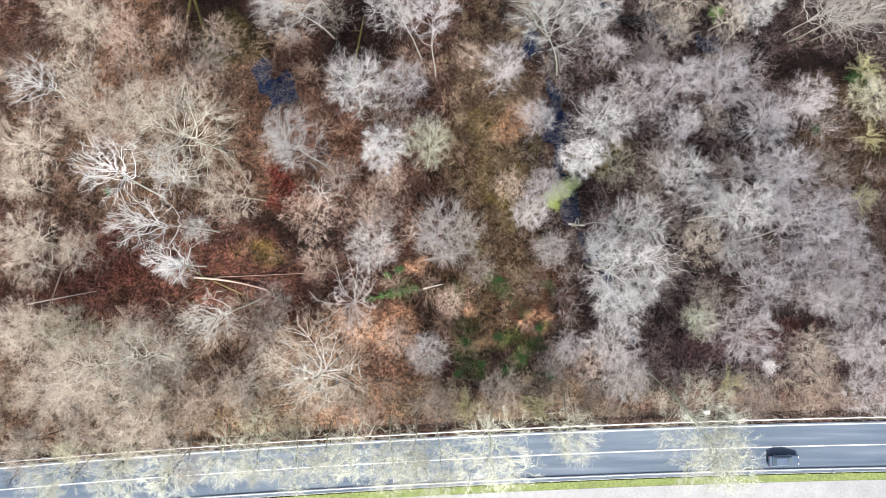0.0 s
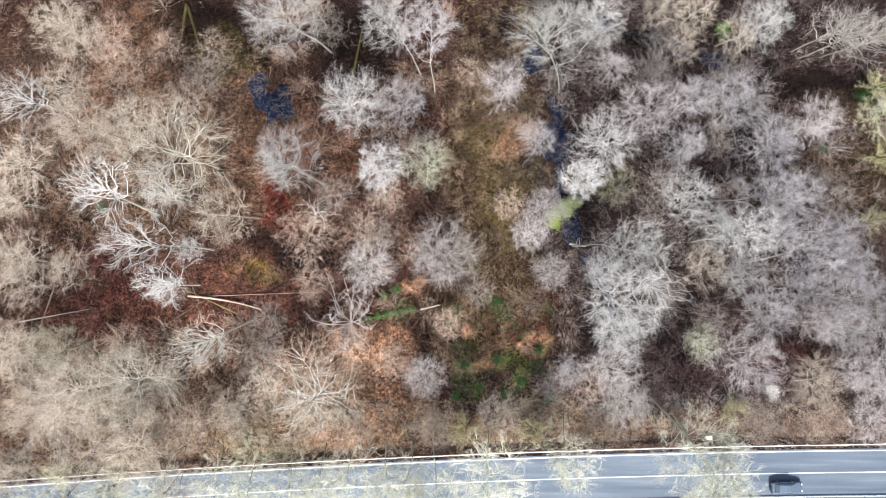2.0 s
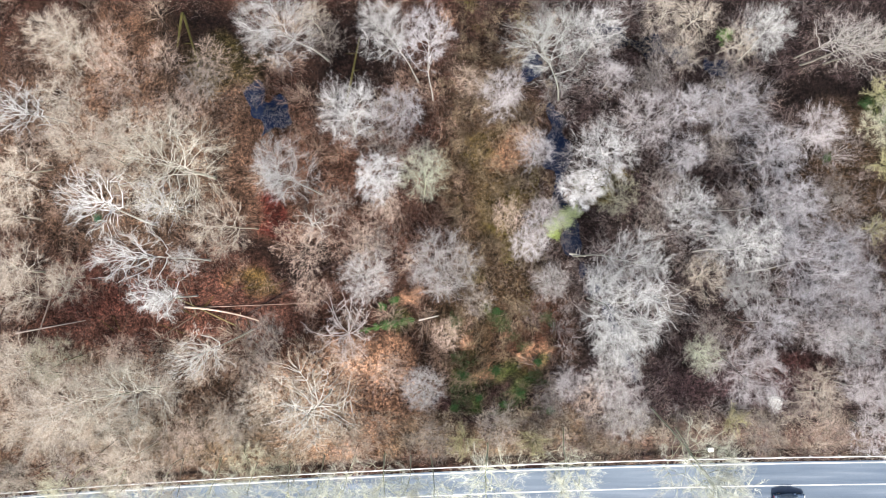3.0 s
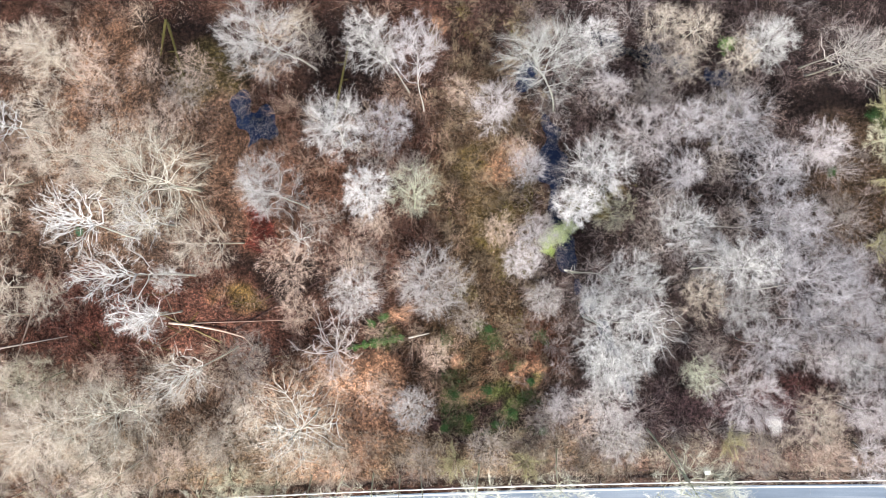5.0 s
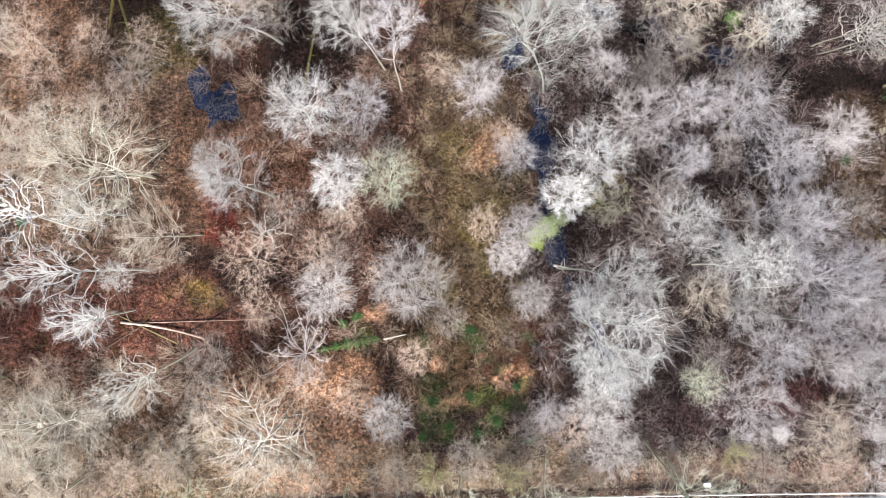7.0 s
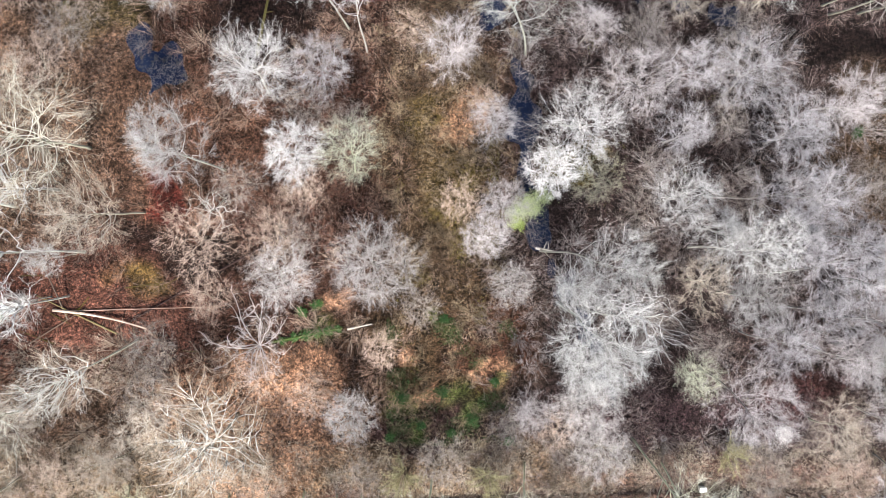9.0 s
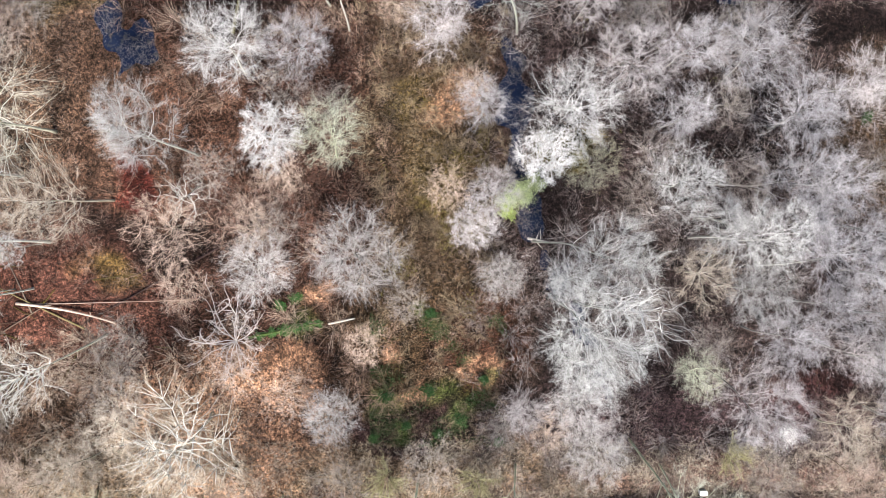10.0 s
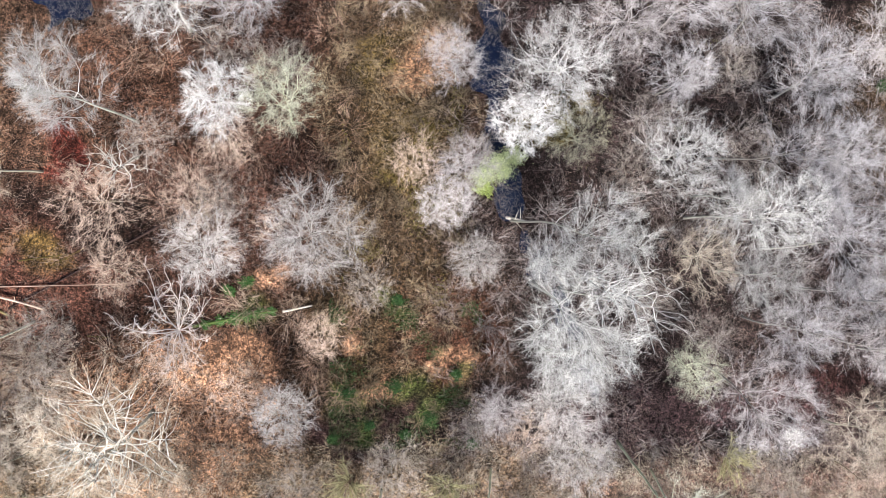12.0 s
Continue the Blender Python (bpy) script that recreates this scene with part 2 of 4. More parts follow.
def grow_tree(rng, name, limbs, fork, targets, thirds, twigs, twig_len, twig_r, bark_r, wiggle, low=-0.1, fill=0.8, stout=0.4, branch=2.2, height=15.0, radius=4.0):
    """A bare tree, height x radius: an Empty with trunk, limbs with their branches, and the crown of fine twigs."""
    root = new(name)
    trunk = bough(rng, (0, 0, -0.3), (rng.normal(0, 0.03), rng.normal(0, 0.03), 1), height * 0.84, 9, 0.1, 0.15)
    pile = Pile()
    tube(pile, trunk, np.linspace(bark_r, bark_r * 0.25, 10) * np.r_[1.45, np.ones(9)], 7)
    part("trunk", pile.mesh("trunk", BARK, True), root)
    middle = np.array([0, 0, height * 0.58]) + along(trunk, 0.68)[0] * [1, 1, 0]
    size = np.array([radius, radius, height * 0.42])
    lumps = rng.normal(0, 1, (7, 3))
    lumps /= np.linalg.norm(lumps, axis=1, keepdims=True)
    depth = rng.uniform(-0.42, 0.24, 7)

    def reach(d):
        return 1.0 + sum(k * max(0.0, float(d @ l)) ** 4 for k, l in zip(depth, lumps))

    lines, piles = [], []
    for n, d in enumerate(fan(limbs, low)):
        d = unit(d + rng.normal(0, 0.16, 3))
        end = middle + d * size * 0.78 * reach(d)
        s = fork + (0.97 - fork) * np.clip(d[2], 0, 1) ** 1.3 * rng.uniform(0.75, 1)
        p = along(trunk, min(s, max(fork, (end[2] - 0.5) / (height * 0.84))))[0]
        c = p + (end - p) * [0.62, 0.62, 0.35] + [0, 0, 0.4]
        lines.append(arc(rng, p, c, end, 7, wiggle))
        piles.append(Pile())
        r = bark_r * stout * (1.1 - 0.5 * s)
        tube(piles[-1], lines[-1], np.linspace(r, r * 0.2, 8), 5)
    joints = np.concatenate([l[2:] for l in lines])
    owner = np.repeat(np.arange(limbs), 6)
    crown, starts, ways, long, thick = Pile(), [], [], [], []
    fine, fine_ways = [], []
    level = np.array([1, 1, 0.45])
    for d in fan(targets, low - 0.12):
        d = unit(d + rng.normal(0, 0.10, 3))
        far = fill + (1.06 - fill) * rng.uniform(0, 1) ** 0.6
        q = middle + d * size * reach(d) * far
        gap = np.linalg.norm(joints - q, axis=1) + 0.9 * np.maximum(0, joints[:, 2] - q[2] + 0.6)
        near = int(np.argmin(gap + rng.uniform(0, 0.5, len(gap))))
        p = joints[near]
        c = p + (q - p) * 0.5 + (q - middle) * 0.06 + rng.normal(0, 0.12, 3)
        line = arc(rng, p, c, q, 2, wiggle * 1.1)
        r = twig_r * branch
        tube(piles[owner[near]], line, np.linspace(r, r * 0.35, 3), 3)
        out = unit((q - middle) / size)
        for j in range(thirds):
            w, dd = along(line, 0.3 + 0.7 * (j + rng.uniform(0, 1)) / thirds)
            way = unit(dd * 0.6 + out * level * 0.6 + rng.normal(0, 0.42, 3) * level)
            span = radius * rng.uniform(0.14, 0.30)
            starts.append(w)
            ways.append(way)
            long.append(span)
            thick.append(1.15)
            at = rng.uniform(0.05, 1.0, twigs)
            fine.append(w + way * span * at[:, None])
            fine_ways.append(way * 0.4 + out * level * 0.2 + rng.normal(0, 0.75, (twigs, 3)) * level)
    for pile in piles:
        part("limb", pile.mesh("limb", BARK, True), root)
    slivers(crown, np.array(starts), np.array(ways), np.array(long), np.array(thick) * twig_r)
    k = twigs * len(fine)
    hairs(crown, np.concatenate(fine), np.concatenate(fine_ways), rng.uniform(0.4, 1.2, k) * twig_len, rng.uniform(0.6, 1.2, k) * twig_r * 0.70, rng)
    tagged(part("crown", crown.mesh("crown", TWIG), root), kind="stuff")
    return root


def grow_shrub(rng, name, stems, thirds, twigs, twig_len, twig_r, height=3.0, radius=3.0):
    """A shrub of many arching stems from one stool."""
    root, crown = new(name), Pile()
    starts, ways = [], []
    for n in range(stems):
        turn, e = n * 2.4 + rng.uniform(-0.4, 0.4), rng.uniform(0.35, 1.35)
        way = (math.cos(turn) * math.cos(e), math.sin(turn) * math.cos(e), math.sin(e))
        length = 0.85 / math.sqrt((math.cos(e) / radius) ** 2 + (math.sin(e) / height) ** 2) * rng.uniform(0.8, 1.1)
        line = bough(rng, (math.cos(turn) * 0.25, math.sin(turn) * 0.25, -0.1), way, length, 6, -0.15, 0.35)
        pile = Pile()
        tube(pile, line, np.linspace(0.05, 0.012, 7), 4)
        part("stem", pile.mesh("stem", BARK, True), root)
        for j in range(thirds):
            q, d = along(line, 0.2 + 0.8 * (j + rng.uniform(0, 1)) / thirds)
            third = bough(rng, q, sideways(rng, d, 0.55, 0.1), radius * rng.uniform(0.15, 0.32), 2, 0.1, 0.4)
            tube(crown, third, np.array([1.5, 1.0, 0.5]) * twig_r, 3)
            for _ in range(twigs):
                a, b = along(third, rng.uniform(0.1, 1.0))
                starts.append(a)
                ways.append(sideways(rng, b, 0.6, 0.1))
    k = len(starts)
    slivers(crown, np.array(starts), np.array(ways), rng.uniform(0.5, 1.3, k) * twig_len, rng.uniform(0.7, 1.2, k) * twig_r)
    tagged(part("crown", crown.mesh("crown", TWIG), root), kind="stuff")
    return root


# ---- the lie of the land ----
def road_y(x):
    """The road's middle line."""
    return -24.70 + 0.0405 * x - 0.00026 * x * x


STREAM = [(17.2, 29.5), (18.0, 23.8), (17.6, 19.0), (18.3, 14.0), (19.8, 10.4), (22.4, 4.5), (25.4, -1.0), (27.3, -6.3), (28.5, -9.6)]
BROOK = [(23.0, 39.8), (27.2, 38.5), (32.2, 37.4), (37.1, 35.1), (41.0, 34.0)]
POOLS = [(-22.4, 28.6, 2.5, 2.8), (-24.9, 31.6, 1.8, 1.5), (14.3, 35.2, 1.6, 1.8), (19.7, 10.8, 1.5, 1.9), (17.9, 23.6, 1.9, 3.0)]


def line_distance(x, y, line):
    best = np.full(np.shape(x), 1e9)
    for (ax, ay), (bx, by) in zip(line, line[1:]):
        u = np.clip(((x - ax) * (bx - ax) + (y - ay) * (by - ay)) / ((bx - ax) ** 2 + (by - ay) ** 2), 0, 1)
        best = np.minimum(best, np.hypot(x - ax - u * (bx - ax), y - ay - u * (by - ay)))
    return best


def waves(x, y, scale, seed):
    """Smooth uneven field between about -1 and 1."""
    r = np.random.RandomState(seed)
    out = np.zeros(np.shape(x))
    for k in range(14):
        a, s, ph = r.uniform(0, 6.28), scale * r.uniform(0.5, 2.4), r.uniform(0, 6.28)
        out += np.sin((x * math.cos(a) + y * math.sin(a)) / s + ph)
    return out / 5.0


def wetness(x, y):
    """1 in the middle of the water, 0 well outside it."""
    wob = 0.9 * waves(x, y, 0.9, 5) + 0.8 * waves(x, y, 0.35, 6)
    w = np.clip(1.15 - (line_distance(x, y, STREAM) + wob) / 0.55, 0, 1)
    w = np.maximum(w, np.clip(1.35 - (line_distance(x, y, BROOK) + wob) / 0.95, 0, 1))
    for px, py, rx, ry in POOLS:
        w = np.maximum(w, np.clip(2.0 - 1.35 * (np.hypot((x - px) / rx, (y - py) / ry) + 0.3 * wob), 0, 1))
    return w


def land_z(x, y):
    off = y - road_y(np.clip(x, -150, 150))
    flat = np.clip((off - 4.2) / 3.0, 0, 1)
    z = flat * (0.16 * waves(x, y, 3.2, 2) + 0.10 * waves(x, y, 1.2, 3)) - 0.03
    z = z - 0.45 * np.exp(-(((off - 4.75) / 0.42) ** 2))
    z = z + flat * 0.10
    return z - 0.75 * wetness(x, y)


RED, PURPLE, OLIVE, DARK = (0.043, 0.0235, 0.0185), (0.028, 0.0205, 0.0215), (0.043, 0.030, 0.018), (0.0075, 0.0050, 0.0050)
ORANGE, TAN, MOSS, CRIMSON = (0.27, 0.165, 0.110), (0.13, 0.092, 0.066), (0.12, 0.105, 0.022), (0.060, 0.0145, 0.0125)
GREEN = (0.07, 0.13, 0.03)


def soil_colour(x, y):
    """The floor's colour: kinds of litter, moss and earth in patches, and the ditch's shade as a dark band."""
    x, y = np.asarray(x, float), np.asarray(y, float)
    wx, wy = x + 1.5 * waves(x, y, 2.2, 11) + 0.7 * waves(x, y, 0.5, 16), y + 1.5 * waves(x, y, 2.2, 12) + 0.7 * waves(x, y, 0.5, 17)
    side = np.clip((wx - 8) / 22 + 0.4, 0, 1)[..., None]
    col = np.array(RED) * (1 - side) + np.array(PURPLE) * side
    broad = np.clip(0.5 + 0.5 * waves(x, y, 6.0, 13), 0, 1)[..., None]
    col = col * (0.8 + 0.4 * broad)

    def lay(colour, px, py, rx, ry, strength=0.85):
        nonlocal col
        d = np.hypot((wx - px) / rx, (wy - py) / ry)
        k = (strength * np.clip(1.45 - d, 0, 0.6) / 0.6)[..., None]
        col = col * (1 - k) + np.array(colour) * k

    lay(OLIVE, 8.5, 12, 6.0, 22, 0.8)
    lay(OLIVE, 9.0, -2, 9.0, 8, 0.7)
    lay(OLIVE, 60, 20, 9, 9, 0.8)
    # near-black patches of floor
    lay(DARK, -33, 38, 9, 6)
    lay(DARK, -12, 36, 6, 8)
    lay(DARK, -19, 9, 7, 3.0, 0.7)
    lay((0.105, 0.051, 0.040), -37, 1.5, 15, 6.5, 0.85)
    lay((0.10, 0.058, 0.040), -20, 20, 9, 7, 0.5)
    # near-black strip that carries on the line of the brook
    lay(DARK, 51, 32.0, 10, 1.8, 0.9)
    lay((0.050, 0.024, 0.017), 14, -2.0, 4.5, 4.5, 0.8)
    lay((0.024, 0.0145, 0.0165), 10, -12.0, 9.0, 2.4, 0.8)
    lay(TAN, -40, -14, 26, 8, 0.6)
    lay(TAN, -44, 24, 16, 14, 0.6)
    lay((0.048, 0.032, 0.037), 40, -10.2, 13, 2.6, 0.8)
    lay((0.12, 0.080, 0.071), 40, -17.0, 36, 2.0, 0.85)
    lay((0.14, 0.11, 0.075), -10, -17, 34, 2.4, 0.75)
    lay(ORANGE, -13.0, -11.5, 10.0, 7.0, 0.6)
    lay(ORANGE, -9.0, -9.5, 7.0, 5.0, 0.5)
    lay(ORANGE, -6.8, -6.6, 4.0, 2.4, 0.7)
    lay(ORANGE, -3.2, 3.2, 1.2, 1.2, 0.9)
    lay(ORANGE, 11.2, 24.0, 2.4, 2.8, 0.5)
    lay(ORANGE, -12, -16, 6, 3, 0.6)
    lay(ORANGE, -44, 34, 5, 9, 0.4)
    for px, py, r in ((6.2, -7.3, 1.2), (7.6, -6.8, 0.8), (13.0, -3.0, 1.0), (15.1, -4.6, 1.1), (11.5, -4.6, 0.8), (14.0, -6.4, 0.8), (5.2, -2.6, 0.7), (1.8, 41.5, 0.9), (35.5, 38, 0.9), (10.2, -1.2, 0.7)):
        lay(ORANGE, px, py, r, r * 0.8, 0.95)
    lay(MOSS, -25.3, 4.8, 2.6, 1.6, 0.45)
    lay((0.05, 0.045, 0.016), -29.5, 35.5, 4.0, 3.6, 0.55)
    lay(MOSS, 9.0, 15.5, 3.0, 4.0, 0.22)
    lay(MOSS, 7.0, 24.0, 1.6, 3.0, 0.25)
    lay(MOSS, 23.5, 18, 4.0, 2.0, 0.5)
    lay(CRIMSON, -22.5, 15.3, 2.6, 2.2, 0.9)
    lay(CRIMSON, -46, 5, 7, 3, 0.35)
    lay(CRIMSON, 49, -7.6, 4, 2.0, 0.3)
    for px, py, r in ((4.0, -8.2, 1.3), (9.5, -7.6, 1.5), (12.0, -10.4, 1.3), (8.6, 0.8, 1.0), (14.6, -6.0, 0.9), (6.2, -11.4, 1.0), (-4.6, -1.0, 1.6), (63, 29, 2.2)):
        lay(GREEN, px, py, r, r, 0.4)
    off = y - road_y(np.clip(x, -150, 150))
    # shade of the roadside ditch, laid into the floor's colour as a dark band
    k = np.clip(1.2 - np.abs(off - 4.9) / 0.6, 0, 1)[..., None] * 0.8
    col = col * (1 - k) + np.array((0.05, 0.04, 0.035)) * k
    k = np.clip((-3.4 - off) / 0.4, 0, 1)[..., None]
    col = col * (1 - k) + np.array((0.15, 0.18, 0.06)) * k
    return np.clip(col, 0, 1)


def lay_colour(me, colours):
    layer = me.color_attributes.new("soil", "FLOAT_COLOR", "POINT")
    layer.data.foreach_set("color", np.c_[colours, np.ones(len(colours))].astype(np.float32).ravel())


def spaced(a, b, step, far):
    mid = np.arange(a, b + step, step)
    reach = np.cumsum(step * 1.6 ** np.arange(1, 40))
    reach = reach[reach < far]
    return np.r_[a - reach[::-1], mid, b + reach]


gx, gy = spaced(-72, 74, 0.7, 1500), spaced(-46, 58, 0.7, 1500)
gx = np.unique(np.r_[gx, np.arange(-28, -18, 0.35), np.arange(12, 31, 0.35)])
gy = np.unique(np.r_[gy, np.arange(8, 40, 0.35)])
px, py = np.meshgrid(gx, gy)
near = (np.abs(px) < 90) & (np.abs(py) < 75)
pz = np.where(near, land_z(px, py), -0.03)
pile = Pile()
w = len(gx)
pile.v.append(np.c_[px.ravel(), py.ravel(), pz.ravel()])
ii, jj = np.meshgrid(np.arange(len(gy) - 1), np.arange(w - 1), indexing="ij")
first = (ii * w + jj).ravel()
pile.f = np.c_[first, first + 1, first + w + 1, first + w].tolist()
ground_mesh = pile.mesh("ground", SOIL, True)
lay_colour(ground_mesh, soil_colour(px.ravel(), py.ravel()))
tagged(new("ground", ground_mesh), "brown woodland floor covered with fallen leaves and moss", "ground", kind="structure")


def sheet(name, x0, x1, low, high, z, mat, label, category, thick=0.0, step=2.0):
    """A strip that follows the road between two offsets from its middle, with a rim of the given thickness."""
    xs = np.arange(x0, x1 + step, step)
    pile, n = Pile(), len(xs)
    rows = []
    for k, off in enumerate((low, low, high, high)):
        zz = z - thick if k in (0, 3) else z
        rows.append(np.c_[xs, road_y(xs) + off, np.full(n, zz)])
    pile.v.append(np.concatenate(rows))
    for k in range(3 if thick else 1):
        a = k if thick else 1
        pile.f += [(a * n + i, a * n + i + 1, (a + 1) * n + i + 1, (a + 1) * n + i) for i in range(n - 1)]
    return tagged(new(name, pile.mesh(name, mat)), label, category, kind="structure")


sheet("road", -150, 150, -3.75, 3.28, 0.05, ASPHALT, "damp grey asphalt two-lane road beside the wood", "road", 0.1)
for off, width, word in ((3.0, 0.15, "edge"), (0.0, 0.14, "middle"), (-3.25, 0.22, "edge")):
    sheet("road_marking", -150, 150, off - width / 2, off + width / 2, 0.055, PAINT, f"worn white painted {word} line on the asphalt road", "road marking")
sheet("pavement", -150, 150, -8.4, -4.95, 0.08, PATH, "pale grey asphalt footpath behind a grass verge", "footpath", 0.12)
sheet("verge", -150, 150, -4.93, -3.95, 0.07, GRASS, "narrow mossy green grass verge between road and path", "verge", 0.1)

for k, (x0, x1, y0, y1) in enumerate(((-29, -18, 24, 35), (10, 31, -13, 40), (22, 66, 28, 42))):
    pile = Pile()
    pile.add([(x0, y0, -0.34), (x1, y0, -0.34), (x1, y1, -0.34), (x0, y1, -0.34)], [(0, 1, 2, 3)])
    tagged(new("water", pile.mesh("water", WATER)), "dark still water of a woodland ditch reflecting the sky" if k else "dark blue woodland pool among bare trees", "water", kind="structure")

# ---- bare trees ----
rng = np.random.default_rng(7)
KINDS = {
    "dense": [grow_tree(rng, "bare_tree", 12, 0.45, 150, 5, 16, 0.55, 0.0078, 0.11, 0.28, fill=0.30, stout=0.34, branch=1.5) for _ in range(6)],
    "spread": [grow_tree(rng, "bare_tree", 14, 0.42, 130, 4, 17, 0.62, 0.0078, 0.11, 0.30, fill=0.35, stout=0.36, branch=1.6) for _ in range(5)],
    "great": [grow_tree(rng, "bare_tree", 22, 0.42, 220, 4, 14, 0.46, 0.0058, 0.09, 0.26, fill=0.35, branch=1.9) for _ in range(4)],
    "sparse": [grow_tree(rng, "bare_tree", 24, 0.5, 110, 3, 8, 0.48, 0.0115, 0.13, 0.30, fill=0.40, stout=0.62, branch=2.6) for _ in range(3)],
    "hazy": [grow_tree(rng, "young_tree", 8, 0.22, 105, 4, 15, 0.50, 0.0070, 0.06, 0.3, fill=0.30, branch=1.5) for _ in range(4)],
    "mist": [grow_tree(rng, "young_tree", 14, 0.15, 220, 4, 17, 0.46, 0.0070, 0.07, 0.25, fill=0.25) for _ in range(2)],
    "limby": [grow_tree(rng, "bare_tree", 26, 0.50, 240, 3, 10, 0.46, 0.0064, 0.10, 0.13, fill=0.30, stout=0.60, branch=3.2) for _ in range(2)],
    "stag": [grow_tree(rng, "bare_tree", 11, 0.5, 46, 3, 5, 0.5, 0.0110, 0.11, 0.45, fill=0.5, stout=0.8, branch=2.8) for _ in range(3)],
    "upright": [grow_tree(rng, "roadside_tree", 14, 0.3, 150, 4, 17, 0.55, 0.0088, 0.085, 0.36, fill=0.3) for _ in range(3)],
    "snowy": [grow_tree(rng, "bare_tree", 16, 0.2, 200, 4, 15, 0.46, 0.0105, 0.09, 0.3, fill=0.3, branch=2.4)],
    "shrub": [grow_shrub(rng, "shrub", 22, 8, 7, 0.45, 0.010) for _ in range(2)],
}
SIZE = {"shrub": (3.0, 3.0)}
used = {k: 0 for k in KINDS}


def plant(kind, x, y, height, spread, lean, bark, twig, label, category, group=""):
    """One tree of a kind: scaled to its height and spread, leaning towards lean, in its own colours."""
    kind = "great" if kind == "spread" and spread > 5.2 else "mist" if kind == "dense" and spread > 5.6 else kind
    n = used[kind]
    used[kind] += 1
    proto = KINDS[kind][n % len(KINDS[kind])]
    h0, r0 = SIZE.get(kind, (15.0, 4.0))
    s = spread / r0
    tilt = Vector((0, 0, 1)).rotation_difference(Vector((lean[0], lean[1], height)).normalized()).to_matrix().to_4x4()
    z = float(land_z(np.array(x), np.array(y)))
    m = Matrix.Translation((x, y, z)) @ tilt @ pose(0, 0, 0, 0, 0, (n * 137.5) % 360) @ Matrix.Diagonal((s, s, height / h0, 1))
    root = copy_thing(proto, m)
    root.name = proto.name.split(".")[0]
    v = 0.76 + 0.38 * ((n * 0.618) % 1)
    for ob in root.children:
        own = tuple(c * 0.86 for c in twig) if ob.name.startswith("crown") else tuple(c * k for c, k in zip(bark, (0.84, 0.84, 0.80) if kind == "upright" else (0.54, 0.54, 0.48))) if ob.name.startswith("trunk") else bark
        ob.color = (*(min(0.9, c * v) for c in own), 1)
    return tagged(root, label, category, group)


def kind_of(kind, bark, twig, label, category="tree", group=""):
    def put(x, y, height, spread, lean=(0.0, 0.0)):
        return plant(kind, x, y, height, spread, lean, bark, twig, label, category, group)

    return put


WOOD = "bare trees of the wood"
snow = kind_of("snowy", (0.90, 0.90, 0.90), (0.90, 0.895, 0.895), "bright white-barked bare tree with a dense crown", group=WOOD)
grey = kind_of("dense", (0.76, 0.755, 0.74), (0.59, 0.583, 0.580), "grey bare tree with a dense round crown of twigs", group=WOOD)
mauve = kind_of("dense", (0.66, 0.635, 0.65), (0.55, 0.530, 0.550), "mauve-grey bare tree with fine pale twigs", group=WOOD)
pink = kind_of("dense", (0.68, 0.635, 0.64), (0.60, 0.560, 0.565), "pinkish grey bare tree with a soft rounded crown", group=WOOD)
silver = kind_of("dense", (0.84, 0.835, 0.81), (0.68, 0.680, 0.665), "tall silver-grey bare tree with pale limbs", group=WOOD)
tan = kind_of("spread", (0.82, 0.77, 0.68), (0.66, 0.575, 0.480), "wide tan-grey bare tree with long thin branches", group=WOOD)
orange = kind_of("limby", (0.90, 0.88, 0.82), (0.84, 0.70, 0.54), "large bare tree with cream-white spreading limbs and twigs", group=WOOD)
tanpink = kind_of("hazy", (0.68, 0.56, 0.47), (0.68, 0.53, 0.440), "young bare tree with reddish tan twigs", group=WOOD)
twiggy = kind_of("hazy", (0.42, 0.38, 0.345), (0.40, 0.355, 0.325), "thin young bare tree with brown-grey twigs", group=WOOD)
haze = kind_of("mist", (0.64, 0.61, 0.58), (0.55, 0.52, 0.51), "low grey bare tree with a haze of fine twigs", group=WOOD)
white = kind_of("sparse", (0.90, 0.90, 0.90), (0.84, 0.83, 0.80), "tall leaning bare tree with bright white limbs", group=WOOD)
white_small = kind_of("stag", (0.90, 0.89, 0.84), (0.70, 0.66, 0.60), "small bare tree with whitish spreading limbs", group=WOOD)
spiky = kind_of("sparse", (0.90, 0.88, 0.82), (0.90, 0.87, 0.80), "leaning bare tree with a spiky cream-white crown", group=WOOD)
great_tan = kind_of("great", (0.84, 0.82, 0.72), (0.56, 0.515, 0.425), "wide tan-grey bare tree with branches radiating evenly", group=WOOD)
great_silver = kind_of("great", (0.76, 0.77, 0.74), (0.62, 0.63, 0.60), "tall silver-grey bare tree with many fine branches", group=WOOD)
pale_moss = kind_of("spread", (0.66, 0.70, 0.52), (0.50, 0.515, 0.41), "bare tree with pale lichen-green branches", group=WOOD)
dead_white = kind_of("stag", (0.90, 0.89, 0.88), (0.78, 0.76, 0.74), "dead tree with bright white crooked limbs", group=WOOD)
mossy = kind_of("spread", (0.62, 0.62, 0.45), (0.66, 0.64, 0.48), "bare tree with mossy yellow-green branches", group=WOOD)
roadside = kind_of("upright", (0.78, 0.79, 0.58), (0.80, 0.81, 0.68), "roadside bare tree with lichen-green twigs over the asphalt", group="trees beside the road")
pole = kind_of("sparse", (0.66, 0.63, 0.58), (0.50, 0.46, 0.43), "tall thin-crowned tree with long bare pale stems", group=WOOD)
dark_stem = kind_of("sparse", (0.055, 0.055, 0.04), (0.16, 0.16, 0.12), "thin dark mossy bare tree leaning over the road", group="trees beside the road")
